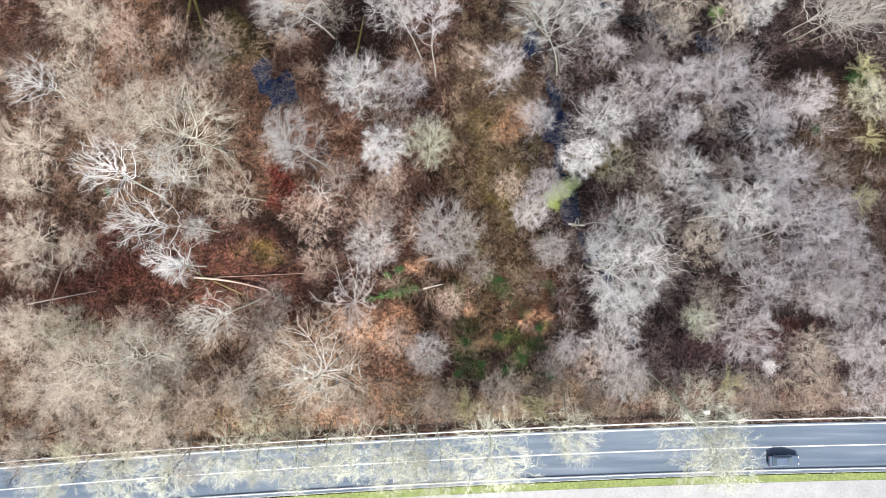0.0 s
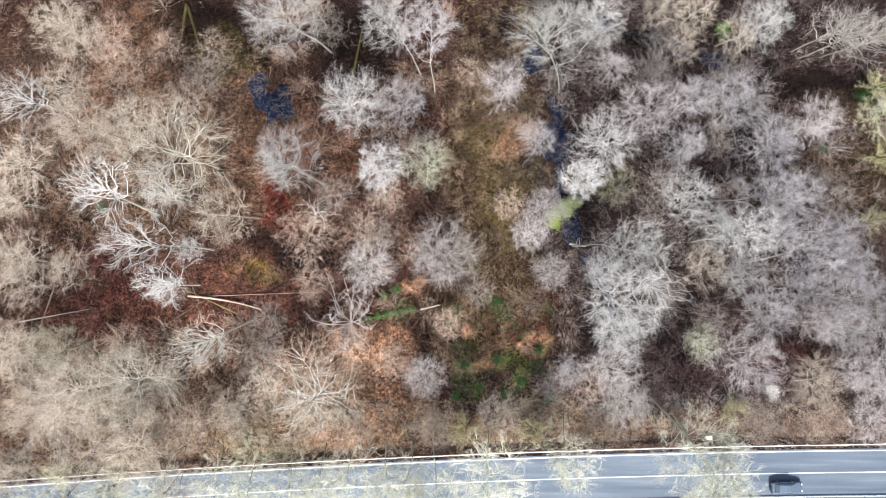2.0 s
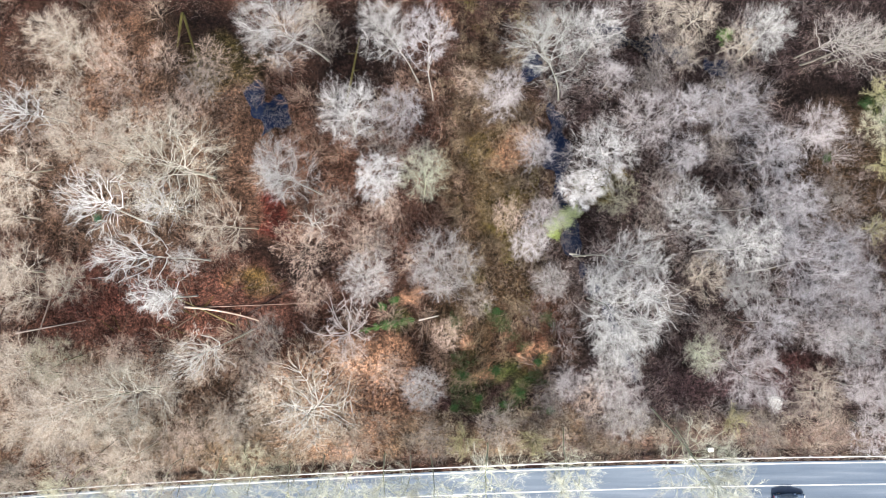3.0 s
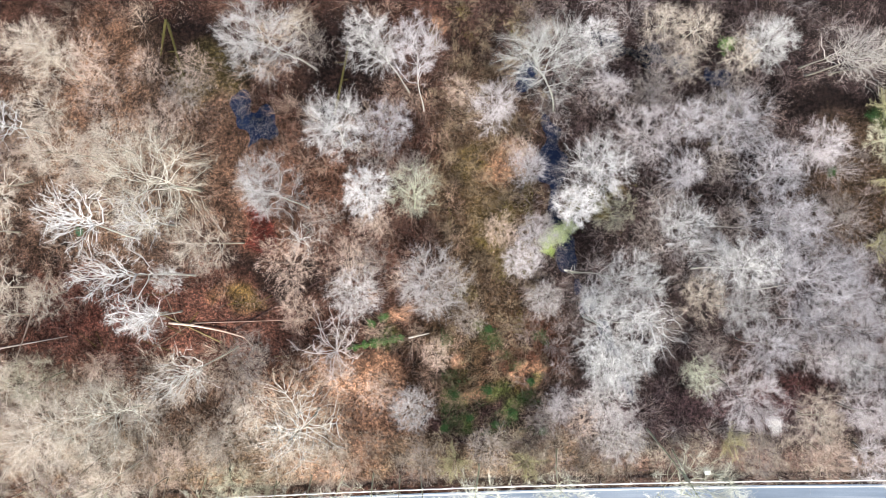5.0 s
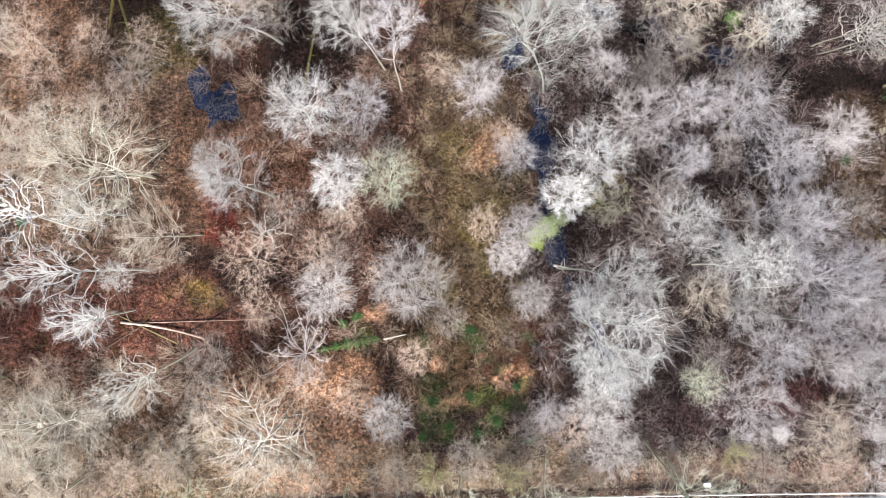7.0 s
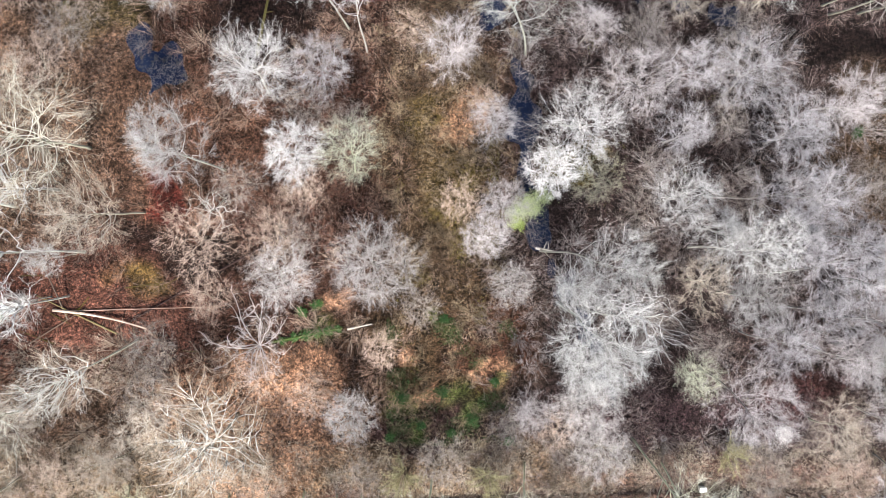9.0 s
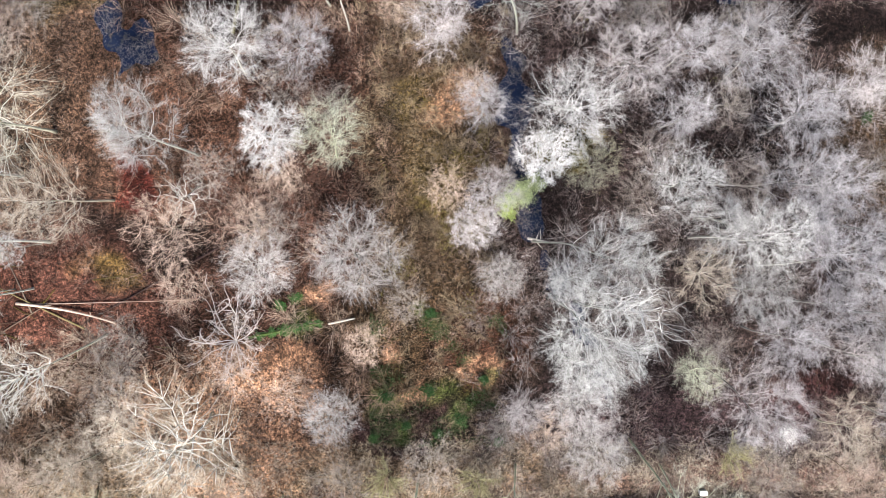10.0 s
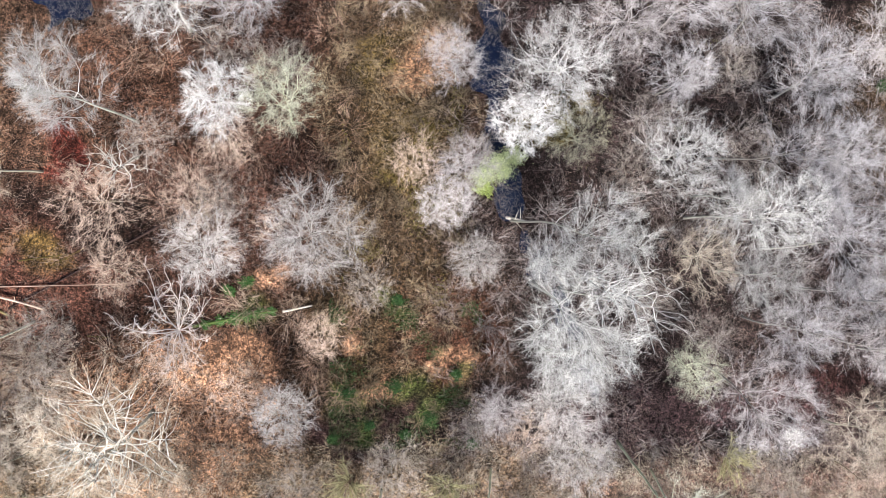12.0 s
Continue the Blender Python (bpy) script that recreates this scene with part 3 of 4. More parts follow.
mossbush = kind_of("shrub", (0.56, 0.53, 0.30), (0.62, 0.58, 0.34), "rounded yellow-green mossy shrub on the wood's edge", "shrub")

snow(-7.8, 19.3, 8, 4.1)
grey(-15.5, 17.3, 18, 5.0, (-4.8, 3.4))
grey(-10.6, 25.8, 15, 4.9)
mauve(-4.3, 28.3, 13, 3.3)
mauve(0.2, 30.5, 22, 3.6, (-0.3, 6.5))
grey(-1.8, 33.0, 24, 4.0, (-4.0, 4.6))
grey(-14.5, 36.2, 24, 5.0, (-3.6, 0.6))
twiggy(-13.8, 37.4, 11, 3.0)
pink(9.2, 29.7, 13, 3.8)
mauve(14.2, 21.7, 18, 2.8)
great_silver(17.8, 30.4, 22, 6.0, (0.2, 6.2))
grey(20.8, 36.1, 17, 3.2)
silver(-32.0, 7.9, 12, 2.1)
silver(-34.9, 3.1, 13, 2.5)
grey(21.8, 22.6, 15, 4.5)
pink(23.8, 31.6, 13, 3.1)
snow(20.3, 16.6, 11, 3.5)
pink(14.9, 14.3, 8, 3.3)
mossy(25.0, 16.6, 7, 2.9)
haze(1.1, 7.2, 8, 5.4)
haze(-8.7, 4.5, 3, 4.2)
white_small(-15.5, 14.0, 8, 3.5)
tanpink(-17.6, 9.9, 11, 4.3)
pale_moss(-1.0, 17.2, 14, 4.0, (0.2, 1.5))
twiggy(-0.6, 22.6, 7, 3.0)
tan(-24.4, 12.5, 16, 3.9, (-3.3, -1.4))
great_tan(-30.4, 19.6, 20, 7.6)
white(-33.9, 15.0, 20, 3.9, (-1.8, 1.4))
white(-38.8, 13.1, 21, 5.0, (-4.1, 1.1))
white(-31.1, 8.1, 21, 4.4, (-9.3, 0.8))
white(-33.0, 3.2, 22, 3.4, (-2.9, -0.5))
spiky(-25.2, -1.6, 22, 3.7, (-3.4, -4.6))
orange(-14.2, -10.0, 13, 7.6)
white_small(-18.8, -12.8, 15, 3.3)
great_tan(-38.1, -9.7, 18, 7.4)
tan(-45.0, -10.8, 18, 5.6)
tan(-51.5, -13.2, 18, 5.6)
twiggy(-44.1, -16.8, 15, 5.1)
tan(-38.3, -17.1, 16, 5.0)
tan(-51.6, -7.6, 16, 4.3)
mossy(-49.0, -5.1, 12, 4.0)
tan(-54.4, 6.5, 15, 4.3)
tan(-54.0, 2.8, 13, 3.6)
tan(-53.6, 21.0, 16, 4.6, (1.2, -2.6))
white(-51.3, 27.5, 18, 4.0, (-1.2, 0.2))
tan(-47.8, 35.1, 18, 4.2)
tan(-44.7, 24.1, 17, 4.3)
tanpink(-41.1, 32.0, 11, 4.1)
tan(-55.3, 14.0, 15, 3.6)
tanpink(-29.3, 35.4, 6, 3.4)
tanpink(-34.4, 27.8, 8, 3.8)
tan(-43.4, 21.8, 12, 4.0)
tanpink(-32.0, -17.5, 12, 4.4)
tan(-25.5, -13.8, 13, 3.3)
mossy(-26.3, -18.3, 12, 3.4, (1.9, -1.6))
roadside(-15.1, -19.1, 14, 4.0, (0.9, -4.9))
roadside(-6.7, -18.8, 17, 4.7, (0.8, -5.5))
roadside(-0.3, -19.2, 17, 3.9, (0.9, -5.5))
roadside(7.6, -17.5, 19, 6.0, (-0.5, -6.1))
roadside(18.1, -15.4, 15, 4.3, (-1.4, -7.7))
roadside(30.3, -12.7, 22, 6.4, (4, -8.7))
roadside(33.6, -15.4, 22, 4.7, (3.6, -9.8))
tan(-34.9, -19.5, 15, 3.3)
mossy(-48.1, -20.8, 15, 3.2)
tan(-54.7, -21.5, 15, 3.2)
mossy(-19.5, -20.0, 11, 2.7)
haze(-1.3, -9.1, 6, 3.4)
tanpink(1.8, -2.1, 4, 2.6)
twiggy(-23.6, -7.4, 6, 3.8)
twiggy(-22.0, -1.1, 6, 3.4)
tan(-24.2, -10.4, 7, 3.2)
silver(21.7, 2.6, 24, 5.0, (3.9, -3.7))
dead_white(24.3, 2.2, 25, 3.9, (4.6, -1.2))
dead_white(23.6, 4.6, 22, 2.6, (2.6, -0.4))
silver(19.7, 8.5, 21, 4.3, (8.5, -1.3))
silver(21.9, 4.5, 15, 3.3)
silver(22.9, -3.6, 17, 3.6)
pink(18.5, -8.5, 8, 2.7)
haze(23.0, -8.4, 8, 4.1)
haze(26.1, -12.8, 8, 3.8)
haze(15.9, 5.6, 4, 2.8)
pink(12.6, 9.7, 5, 3.1)
pink(28.9, 27.3, 13, 4.1)
mauve(33.6, 27.1, 15, 3.0)
mauve(33.2, 20.7, 16, 3.3)
mauve(39.8, 25.9, 17, 4.3)
pink(49.2, 24.3, 17, 3.8)
mauve(44.6, 20.6, 17, 4.3)
mauve(38.1, 14.7, 17, 4.3, (5.6, -0.1))
grey(33.1, 14.6, 15, 3.8)
grey(37.1, 11.1, 16, 4.0)
silver(36.3, 9.0, 18, 3.9, (5.6, 2.1))
mauve(44.3, 9.5, 17, 3.6)
mauve(52.0, 10.5, 17, 3.6)
mauve(43.6, 6.1, 18, 4.2, (6.4, -0.1))
mauve(52.5, 5.7, 18, 3.5)
tan(36.1, 5.3, 11, 3.2)
grey(39.5, 4.0, 15, 4.0)
mauve(42.1, -0.4, 15, 3.4)
mauve(47.7, 2.4, 17, 3.6)
pink(49.4, -1.9, 15, 3.2)
pink(37.7, -4.7, 17, 4.4, (4.9, -1.7))
pale_moss(36.0, -4.6, 6, 3.2)
mauve(53.9, 1.3, 17, 4.3)
mossbush(61.2, 11.9, 3, 2.8)
pink(55.5, -9.0, 16, 4.3)
grey(53.4, -3.4, 15, 3.2)
mauve(47.2, 14.8, 16, 4.0)
twiggy(30.8, 18.8, 11, 3.2)
silver(43.0, 35.7, 17, 3.7)
pole(51.6, 35.0, 24, 3.8, (0.6, -3.5))
pole(54.9, 35.2, 24, 3.8, (1.6, -2.3))
pole(50.8, 36.0, 22, 3.5, (-0.1, -1.1))
mossbush(62.5, 30.8, 2, 3.1)
mossy(60.6, 26.0, 6, 3.5)
mossbush(62.6, 20.9, 2, 3.1)
mauve(57.9, -3.1, 16, 3.6)
mossbush(41.2, -14.2, 5, 2.9)
tan(50.2, -10.3, 12, 4.0)
tanpink(51.6, -14.5, 11, 3.7)
pink(57.6, -14.3, 13, 4.1)
twiggy(45.2, -15.6, 5, 3.5)
tanpink(21.1, -11.6, 4, 2.8)
twiggy(16.6, -12.3, 5, 2.9)
twiggy(8.4, -14.6, 5, 3.5)
mossbush(4.4, -16.9, 5, 3.4)
mossbush(13.9, -17.1, 4, 3.1)
twiggy(-1.0, -16.8, 6, 3.5)
tanpink(-10.4, -17.5, 6, 3.8)
twiggy(38.9, 31.0, 6, 3.0)
twiggy(-5.5, 23.9, 7, 3.2)
twiggy(-12.6, 16.0, 7, 3.0)
tanpink(-6.4, 14.5, 6, 3.0)
tanpink(-8.7, 9.7, 7, 3.3)
tanpink(10.3, 13.8, 4, 2.9)
tanpink(-37.0, 35.2, 7, 3.0)
tan(-49.6, 30.3, 12, 3.5)
tan(-39.6, 24.8, 12, 4.0)
tanpink(-52.1, 24.3, 11, 3.2)
tan(-48.8, 5.9, 11, 3.4)
tan(-55.7, -3.9, 15, 3.6)
tan(34.1, 35.6, 7, 3.2)
twiggy(39.4, 34.6, 8, 3.0)
twiggy(31.7, 38.0, 7, 3.3)
tan(40.0, 36.8, 12, 2.6)
twiggy(-30.6, 32.6, 7, 3.4)
tan(31.8, 40.8, 7, 3.0)
tan(-15.7, 40.7, 11, 2.9)
tan(35.3, 40.1, 11, 2.9)
tan(-46.4, 35.3, 17, 3.5)
tanpink(-42.6, 34.7, 12, 4.0)
roadside(-24.5, -20.2, 15, 3.8, (0.5, -5.0))
roadside(-36.5, -20.6, 15, 4.0, (1.0, -5.0))
roadside(-43.0, -21.2, 15, 4.0, (1.0, -5.0))
roadside(-51.0, -21.8, 15, 4.2, (0.5, -5.0))
dark_stem(-53.0, -19.8, 11, 2.2, (-2.0, -1.9))
dark_stem(-58.5, -23.2, 11, 1.9, (2.7, -1.9))
dark_stem(-48.6, -23.3, 11, 1.9, (0.3, -1.4))
dark_stem(-42.6, -23.3, 11, 1.9, (0.8, -0.8))
dark_stem(-35.4, -23.0, 11, 2.2, (-1.8, -2.4))
roadside(-10.7, -19.2, 15, 3.8, (-1, -4.7))
roadside(-19.9, -19.9, 15, 3.8, (1.5, -5.6))
roadside(-3.1, -19.2, 17, 3.8, (0.4, -4.5))
roadside(-29.5, -19.4, 15, 3.8, (2.5, -5.2))
tan(-34.7, -19.4, 15, 2.9, (2.8, -4.2))
mossy(-44.6, -18.9, 15, 3.2, (4.4, -3.7))
tan(-57.0, -18.5, 15, 2.9, (6.2, -1.2))
twiggy(30.3, 12.5, 8, 3.0)
twiggy(36.8, -1.1, 8, 2.6)
twiggy(29.2, 31.6, 7, 3.0)
twiggy(53.0, 17.1, 8, 3.3)
twiggy(36.5, 23.0, 11, 3.0)
twiggy(31.8, 2.4, 7, 3.0)
twiggy(39.5, 15.2, 12, 3.2)
tanpink(13.6, 24.2, 4, 2.2)
twiggy(-5.6, 9.7, 6, 3.0)
twiggy(6.2, 1.9, 3, 2.6)
tanpink(-16.7, 2.8, 5, 3.1)
tanpink(-12.0, -4.4, 4, 3.1)
tanpink(-7.3, -7.5, 4, 3.1)
tanpink(-41.5, -4.1, 6, 3.0)
twiggy(-36.4, -8.7, 8, 3.0)
tanpink(5.7, 32.3, 4, 2.6)

for protos in KINDS.values():
    for proto in protos:
        for ob in (*proto.children_recursive, proto):
            bpy.data.objects.remove(ob)


# ---- fallen wood ----
def log(x0, y0, x1, y1, radius, colour, label, stubs=3, rise=0.1, sag=0.0):
    """A fallen trunk from its butt to its thin end, with broken stubs."""
    r = np.random.default_rng(int(abs(x0 * 31 + y0 * 17)) + 3)
    n = 9
    xs, ys = np.linspace(x0, x1, n), np.linspace(y0, y1, n)
    side = np.sin(np.linspace(0, 2.6, n)) * sag
    a = math.atan2(y1 - y0, x1 - x0)
    xs, ys = xs - side * math.sin(a), ys + side * math.cos(a)
    zs = land_z(xs, ys) + radius * 0.8 + np.linspace(0, rise, n)
    pile = Pile()
    tube(pile, np.c_[xs, ys, zs], np.linspace(radius, radius * 0.45, n), 8)
    root = new("fallen_log", pile.mesh("fallen_log", BARK, True))
    root.color = (*colour, 1)
    for _ in range(stubs):
        i = int(r.integers(2, n - 1))
        pile = Pile()
        way = (r.normal(), r.normal(), abs(r.normal()) * 0.5 + 0.2)
        tube(pile, bough(r, (xs[i], ys[i], zs[i]), way, r.uniform(0.5, 1.6), 4, 0, 0.3), np.linspace(radius * 0.35, radius * 0.08, 5), 5)
        part("branch_stub", pile.mesh("branch_stub", BARK, True), root).color = (*colour, 1)
    return tagged(root, label, "log")


log(-34.7, 1.6, -24.2, -0.6, 0.17, (0.66, 0.52, 0.42), "pale stripped trunk fallen across red leaf litter", 2, 0.5, 0.5)
log(-34.0, 1.5, -15.8, 2.1, 0.07, (0.42, 0.30, 0.24), "long thin fallen pole lying on the leaves", 1, 0.3)
log(-12.0, 30.0, -10.1, 39.4, 0.20, (0.10, 0.088, 0.03), "moss-covered fallen trunk beside bare trees", 2)
log(-35.2, 43.2, -35.9, 38.2, 0.22, (0.10, 0.088, 0.03), "mossy forked fallen trunk on dark soil", 2)
log(-35.0, 42.8, -32.6, 34.8, 0.20, (0.10, 0.088, 0.03), "mossy forked fallen trunk on dark soil", 3)
log(-1.9, -0.4, 0.9, 0.25, 0.12, (0.74, 0.70, 0.64), "short white birch log on the leaf litter", 0, 0.05)
log(-10.4, -1.9, -2.4, -0.2, 0.17, (0.07, 0.11, 0.03), "fallen trunk thickly grown over with green moss", 3)
log(-9.8, 9.7, -27.5, -0.4, 0.12, (0.055, 0.036, 0.032), "dark fallen trunk lying through the wood", 4)
log(-27.5, -1.0, -36.5, 3.2, 0.11, (0.26, 0.21, 0.10), "thin mossy fallen stem on red leaves", 3)
log(-39.5, -3.5, -31.0, 1.8, 0.10, (0.18, 0.13, 0.10), "thin fallen stem on red leaves", 3)
log(-58.5, -2.0, -48.5, -0.2, 0.12, (0.40, 0.34, 0.30), "grey fallen stem under bare trees", 3)
log(-53.5, 3.2, -55.5, -3.0, 0.13, (0.24, 0.19, 0.16), "dark fallen stem under bare trees", 2)
log(-33.0, 0.5, -36.0, 7.0, 0.10, (0.20, 0.15, 0.12), "thin broken stem on red leaves", 2)
log(19.2, 8.8, 21.4, 8.4, 0.17, (0.84, 0.80, 0.70), "pale torn trunk foot beside the ditch", 3, 0.4)


r = np.random.default_rng(88)
for n in range(34):
    x, y, a, long = r.uniform(-47, -20), r.uniform(-3.5, 6.5), r.uniform(0, 6.28), r.uniform(1.8, 4.8)
    shade = ((0.040, 0.022, 0.017), (0.10, 0.080, 0.022), (0.17, 0.11, 0.08))[n % 3]
    log(x, y, x + long * math.cos(a), y + long * math.sin(a), r.uniform(0.035, 0.07), shade, ("thin dark fallen branch on red leaf litter", "thin mossy fallen branch on red leaf litter", "thin pale brown fallen branch on red leaf litter")[n % 3], 2, 0.15)


def fallen_crown(x, y, turn, colour, label):
    """The broken crown of a fallen tree, spread flat on the ground."""
    r = np.random.default_rng(41)
    root = new("fallen_tree")
    fine, starts, ways = Pile(), [], []
    for n in range(14):
        a = turn + (n - 6.5) * 0.36 + r.uniform(-0.2, 0.2)
        pile = Pile()
        line = bough(r, (x, y, 0.4), (math.cos(a), math.sin(a), r.uniform(0.02, 0.45)), r.uniform(3.2, 5.0) * (1.0 + 0.7 * max(0.0, math.cos(a - turn))), 6, 0.0, 0.6)
        line[:, 2] = np.maximum(line[:, 2], 0.25)
        tube(pile, line, np.linspace(0.060, 0.016, 7), 5)
        for k in range(14):
            q, d = along(line, r.uniform(0.2, 1))
            side = bough(r, q, sideways(r, d, 0.5, 0.15), r.uniform(0.8, 2.0), 4, 0.1, 0.6)
            tube(pile, side, np.linspace(0.028, 0.01, 5), 4)
            for _ in range(9):
                p, e = along(side, r.uniform(0.1, 1))
                starts.append(p)
                ways.append(sideways(r, e, 0.6, 0.1))
        part("limb", pile.mesh("limb", BARK, True), root).color = (*colour, 1)
    k = len(starts)
    slivers(fine, np.array(starts), np.array(ways), r.uniform(0.3, 0.7, k), np.full(k, 0.010))
    ob = tagged(part("crown", fine.mesh("crown", TWIG), root), kind="stuff")
    ob.color = (*(c * 0.85 for c in colour), 1)
    return tagged(root, label, "fallen tree")


fallen_crown(-11.6, -2.2, 2.6, (0.72, 0.66, 0.64), "broken pale crown of a fallen tree on brown leaves")


# ---- leaves, grass and brush that nobody could count ----
def leaves(name, xs, ys, zs, size, colours, label, category, flat=0.5, mat=LEAF):
    """Small bent leaves, each two triangles folded along the middle."""
    r = np.random.default_rng(len(xs))
    k = len(xs)
    a = r.uniform(0, 6.283, k)
    u = np.c_[np.cos(a), np.sin(a), r.normal(0, flat, k)]
    v = np.c_[-np.sin(a), np.cos(a), r.normal(0, flat, k)]
    c = np.c_[xs, ys, zs]
    s = (size * r.uniform(0.6, 1.4, k))[:, None]
    verts = np.stack([c - u * s, c + v * s * 0.55 + [0, 0, 0.02], c + u * s, c - v * s * 0.55 + [0, 0, 0.02]], 1)
    pile = Pile()
    pile.add_many(verts, [(0, 1, 2), (0, 2, 3)])
    me = pile.mesh(name, mat)
    lay_colour(me, np.repeat(colours, 4, axis=0))
    return tagged(new(name, me), label, category, kind="stuff")


def field(count, seed, x0=-66.0, x1=68.0, y0=-19.0, y1=50.0):
    r = np.random.default_rng(seed)
    xs, ys = r.uniform(x0, x1, count), r.uniform(y0, y1, count)
    keep = (wetness(xs, ys) < 0.75 - 0.35 * r.uniform(0, 1, count) ** 3) & (ys - road_y(xs) > 3.4)
    return xs[keep], ys[keep], r


xs, ys, r = field(140000, 1)
keep = waves(xs, ys, 0.55, 31) + waves(xs, ys, 1.6, 32) + r.normal(0, 0.5, len(xs)) > -0.75
xs, ys = xs[keep], ys[keep]
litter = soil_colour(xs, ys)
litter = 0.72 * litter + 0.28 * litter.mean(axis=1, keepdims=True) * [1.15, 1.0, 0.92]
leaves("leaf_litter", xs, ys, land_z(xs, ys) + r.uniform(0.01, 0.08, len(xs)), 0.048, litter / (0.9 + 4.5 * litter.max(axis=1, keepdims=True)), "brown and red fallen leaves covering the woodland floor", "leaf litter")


def brush(name, count, seed, box, long, thick, up, tint, label):
    """Thin dead stalks and brambles standing and lying over the floor."""
    xs, ys, r = field(count, seed, *box)
    keep = waves(xs, ys, 0.7, seed + 60) + waves(xs, ys, 2.0, seed + 70) + r.normal(0, 0.4, len(xs)) > 0.0
    for bx, by, rx, ry in BARE:
        keep &= np.hypot((xs - bx) / rx, (ys - by) / ry) > 0.6 + 0.5 * r.uniform(0, 1, len(xs))
    xs, ys = xs[keep], ys[keep]
    k = len(xs)
    way = np.c_[r.normal(0, 1, k), r.normal(0, 1, k), np.abs(r.normal(0, 1, k)) * up + 0.1]
    pile = Pile()
    hairs(pile, np.c_[xs, ys, land_z(xs, ys) + 0.02], way, r.uniform(0.4, 1.5, k) * long, r.uniform(0.6, 1.3, k) * thick, r)
    ob = new(name, pile.mesh(name, BRUSH))
    ob.color = (*tint, 1)
    return tagged(ob, label, "undergrowth", kind="stuff")


def twigs_on_water(count):
    """Dead sticks and stalks lying in and leaning over the still water."""
    r = np.random.default_rng(9)
    xs, ys = r.uniform(-28, 66, count), r.uniform(-11, 40, count)
    keep = (wetness(xs, ys) > 0.15) & (waves(xs, ys, 0.7, 15) > -0.15)
    xs, ys = xs[keep], ys[keep]
    k = len(xs)
    way = np.c_[r.normal(0, 1, k), r.normal(0, 1, k), r.uniform(0.0, 0.7, k)]
    pile = Pile()
    hairs(pile, np.c_[xs, ys, np.full(k, -0.33)], way, r.uniform(0.5, 1.8, k), r.uniform(0.005, 0.011, k), r)
    ob = new("water_sticks", pile.mesh("water_sticks", TWIG))
    ob.color = (0.26, 0.24, 0.23, 1)
    return tagged(ob, "dead sticks and stalks lying in the ditch water", "sticks", kind="stuff")


twigs_on_water(90000)


def thicket(name, spots, tint, label):
    """Low tangled brush in many clumps: arching stalks with side twigs."""
    r = np.random.default_rng(len(spots) + 50)
    foot, tip, starts, ways, long = [], [], [], [], []
    for x, y, spread, height in spots:
        n = int(8 + spread * 7 + height * 4)
        a, e = r.uniform(0, 6.283, n), r.uniform(0.15, 1.3, n)
        out = np.c_[np.cos(a), np.sin(a), np.zeros(n)]
        p = np.array([x, y, float(land_z(np.array(x), np.array(y)))]) + out * (spread * r.uniform(0, 0.5, n))[:, None]
        way = out * (np.cos(e) * spread)[:, None] + np.c_[np.zeros(n), np.zeros(n), np.sin(e) * height] + r.normal(0, 0.2 * spread, (n, 3)) * [1, 1, 0.3]
        way *= r.uniform(0.6, 1.1, n)[:, None]
        foot.append(p)
        tip.append(way)
        for _ in range(10):
            starts.append(p + way * r.uniform(0.15, 1, n)[:, None])
            ways.append(way / np.linalg.norm(way, axis=1, keepdims=True) * 0.4 + r.normal(0, 0.6, (n, 3)) + [0, 0, 0.15])
            long.append(r.uniform(0.2, 0.5, n) * (0.6 + 0.4 * spread))
    foot, tip, long = np.concatenate(foot), np.concatenate(tip), np.concatenate(long)
    pile = Pile()
    slivers(pile, foot, tip, np.linalg.norm(tip, axis=1), r.uniform(0.012, 0.02, len(foot)))
    hairs(pile, np.concatenate(starts), np.concatenate(ways), long, r.uniform(0.006, 0.011, len(long)), r)
    ob = new(name, pile.mesh(name, BRUSH))
    ob.color = (*tint, 1)
    return tagged(ob, label, "undergrowth", kind="stuff")


# open spots with bare litter and little brush: x, y and the two radii
BARE = [(-33, 38, 8, 6), (-12, 37, 5.5, 7), (-20, 9, 7, 2.6), (-37, 1.5, 13, 4.5), (-22.5, 15.3, 3, 2.5), (40, -10, 6.5, 1.6), (35, 19.5, 4, 3), (28, 17, 3, 3), (24, -6, 4, 3), (56, 31, 9, 3), (40, 36, 6, 3), (-24, 24, 5, 4), (34, 4, 3, 2.5), (51, -5.5, 5, 2.6), (43, 1, 6, 2.0)]


def clumps(count, seed, box, small, large, tall=0.7):
    xs, ys, r = field(count, seed, *box)
    open_spot = np.zeros(len(xs), bool)
    for bx, by, rx, ry in BARE:
        open_spot |= np.hypot((xs - bx) / rx, (ys - by) / ry) < 0.8 + 0.5 * r.uniform(0, 1, len(xs))
    xs, ys = xs[~open_spot], ys[~open_spot]
    sizes = r.uniform(small, large, len(xs))
    return list(zip(xs, ys, sizes, sizes * tall * r.uniform(0.7, 1.3, len(xs))))


EVERYWHERE = (-66.0, 68.0, -19.0, 50.0)
brush("undergrowth", 140000, 3, EVERYWHERE, 0.9, 0.009, 0.9, (0.34, 0.262, 0.220), "thin dead stalks and brambles over the woodland floor")
brush("dry_grass", 24000, 4, (3.0, 15.0, -14.0, 48.0), 0.6, 0.011, 0.6, (0.31, 0.235, 0.155), "olive dry grass and weeds in a narrow clearing")
brush("roadside_grass", 60000, 5, (-66.0, 68.0, -20.5, -13.0), 0.7, 0.010, 0.8, (0.52, 0.46, 0.36), "pale dry grass and weeds along the wood's edge")


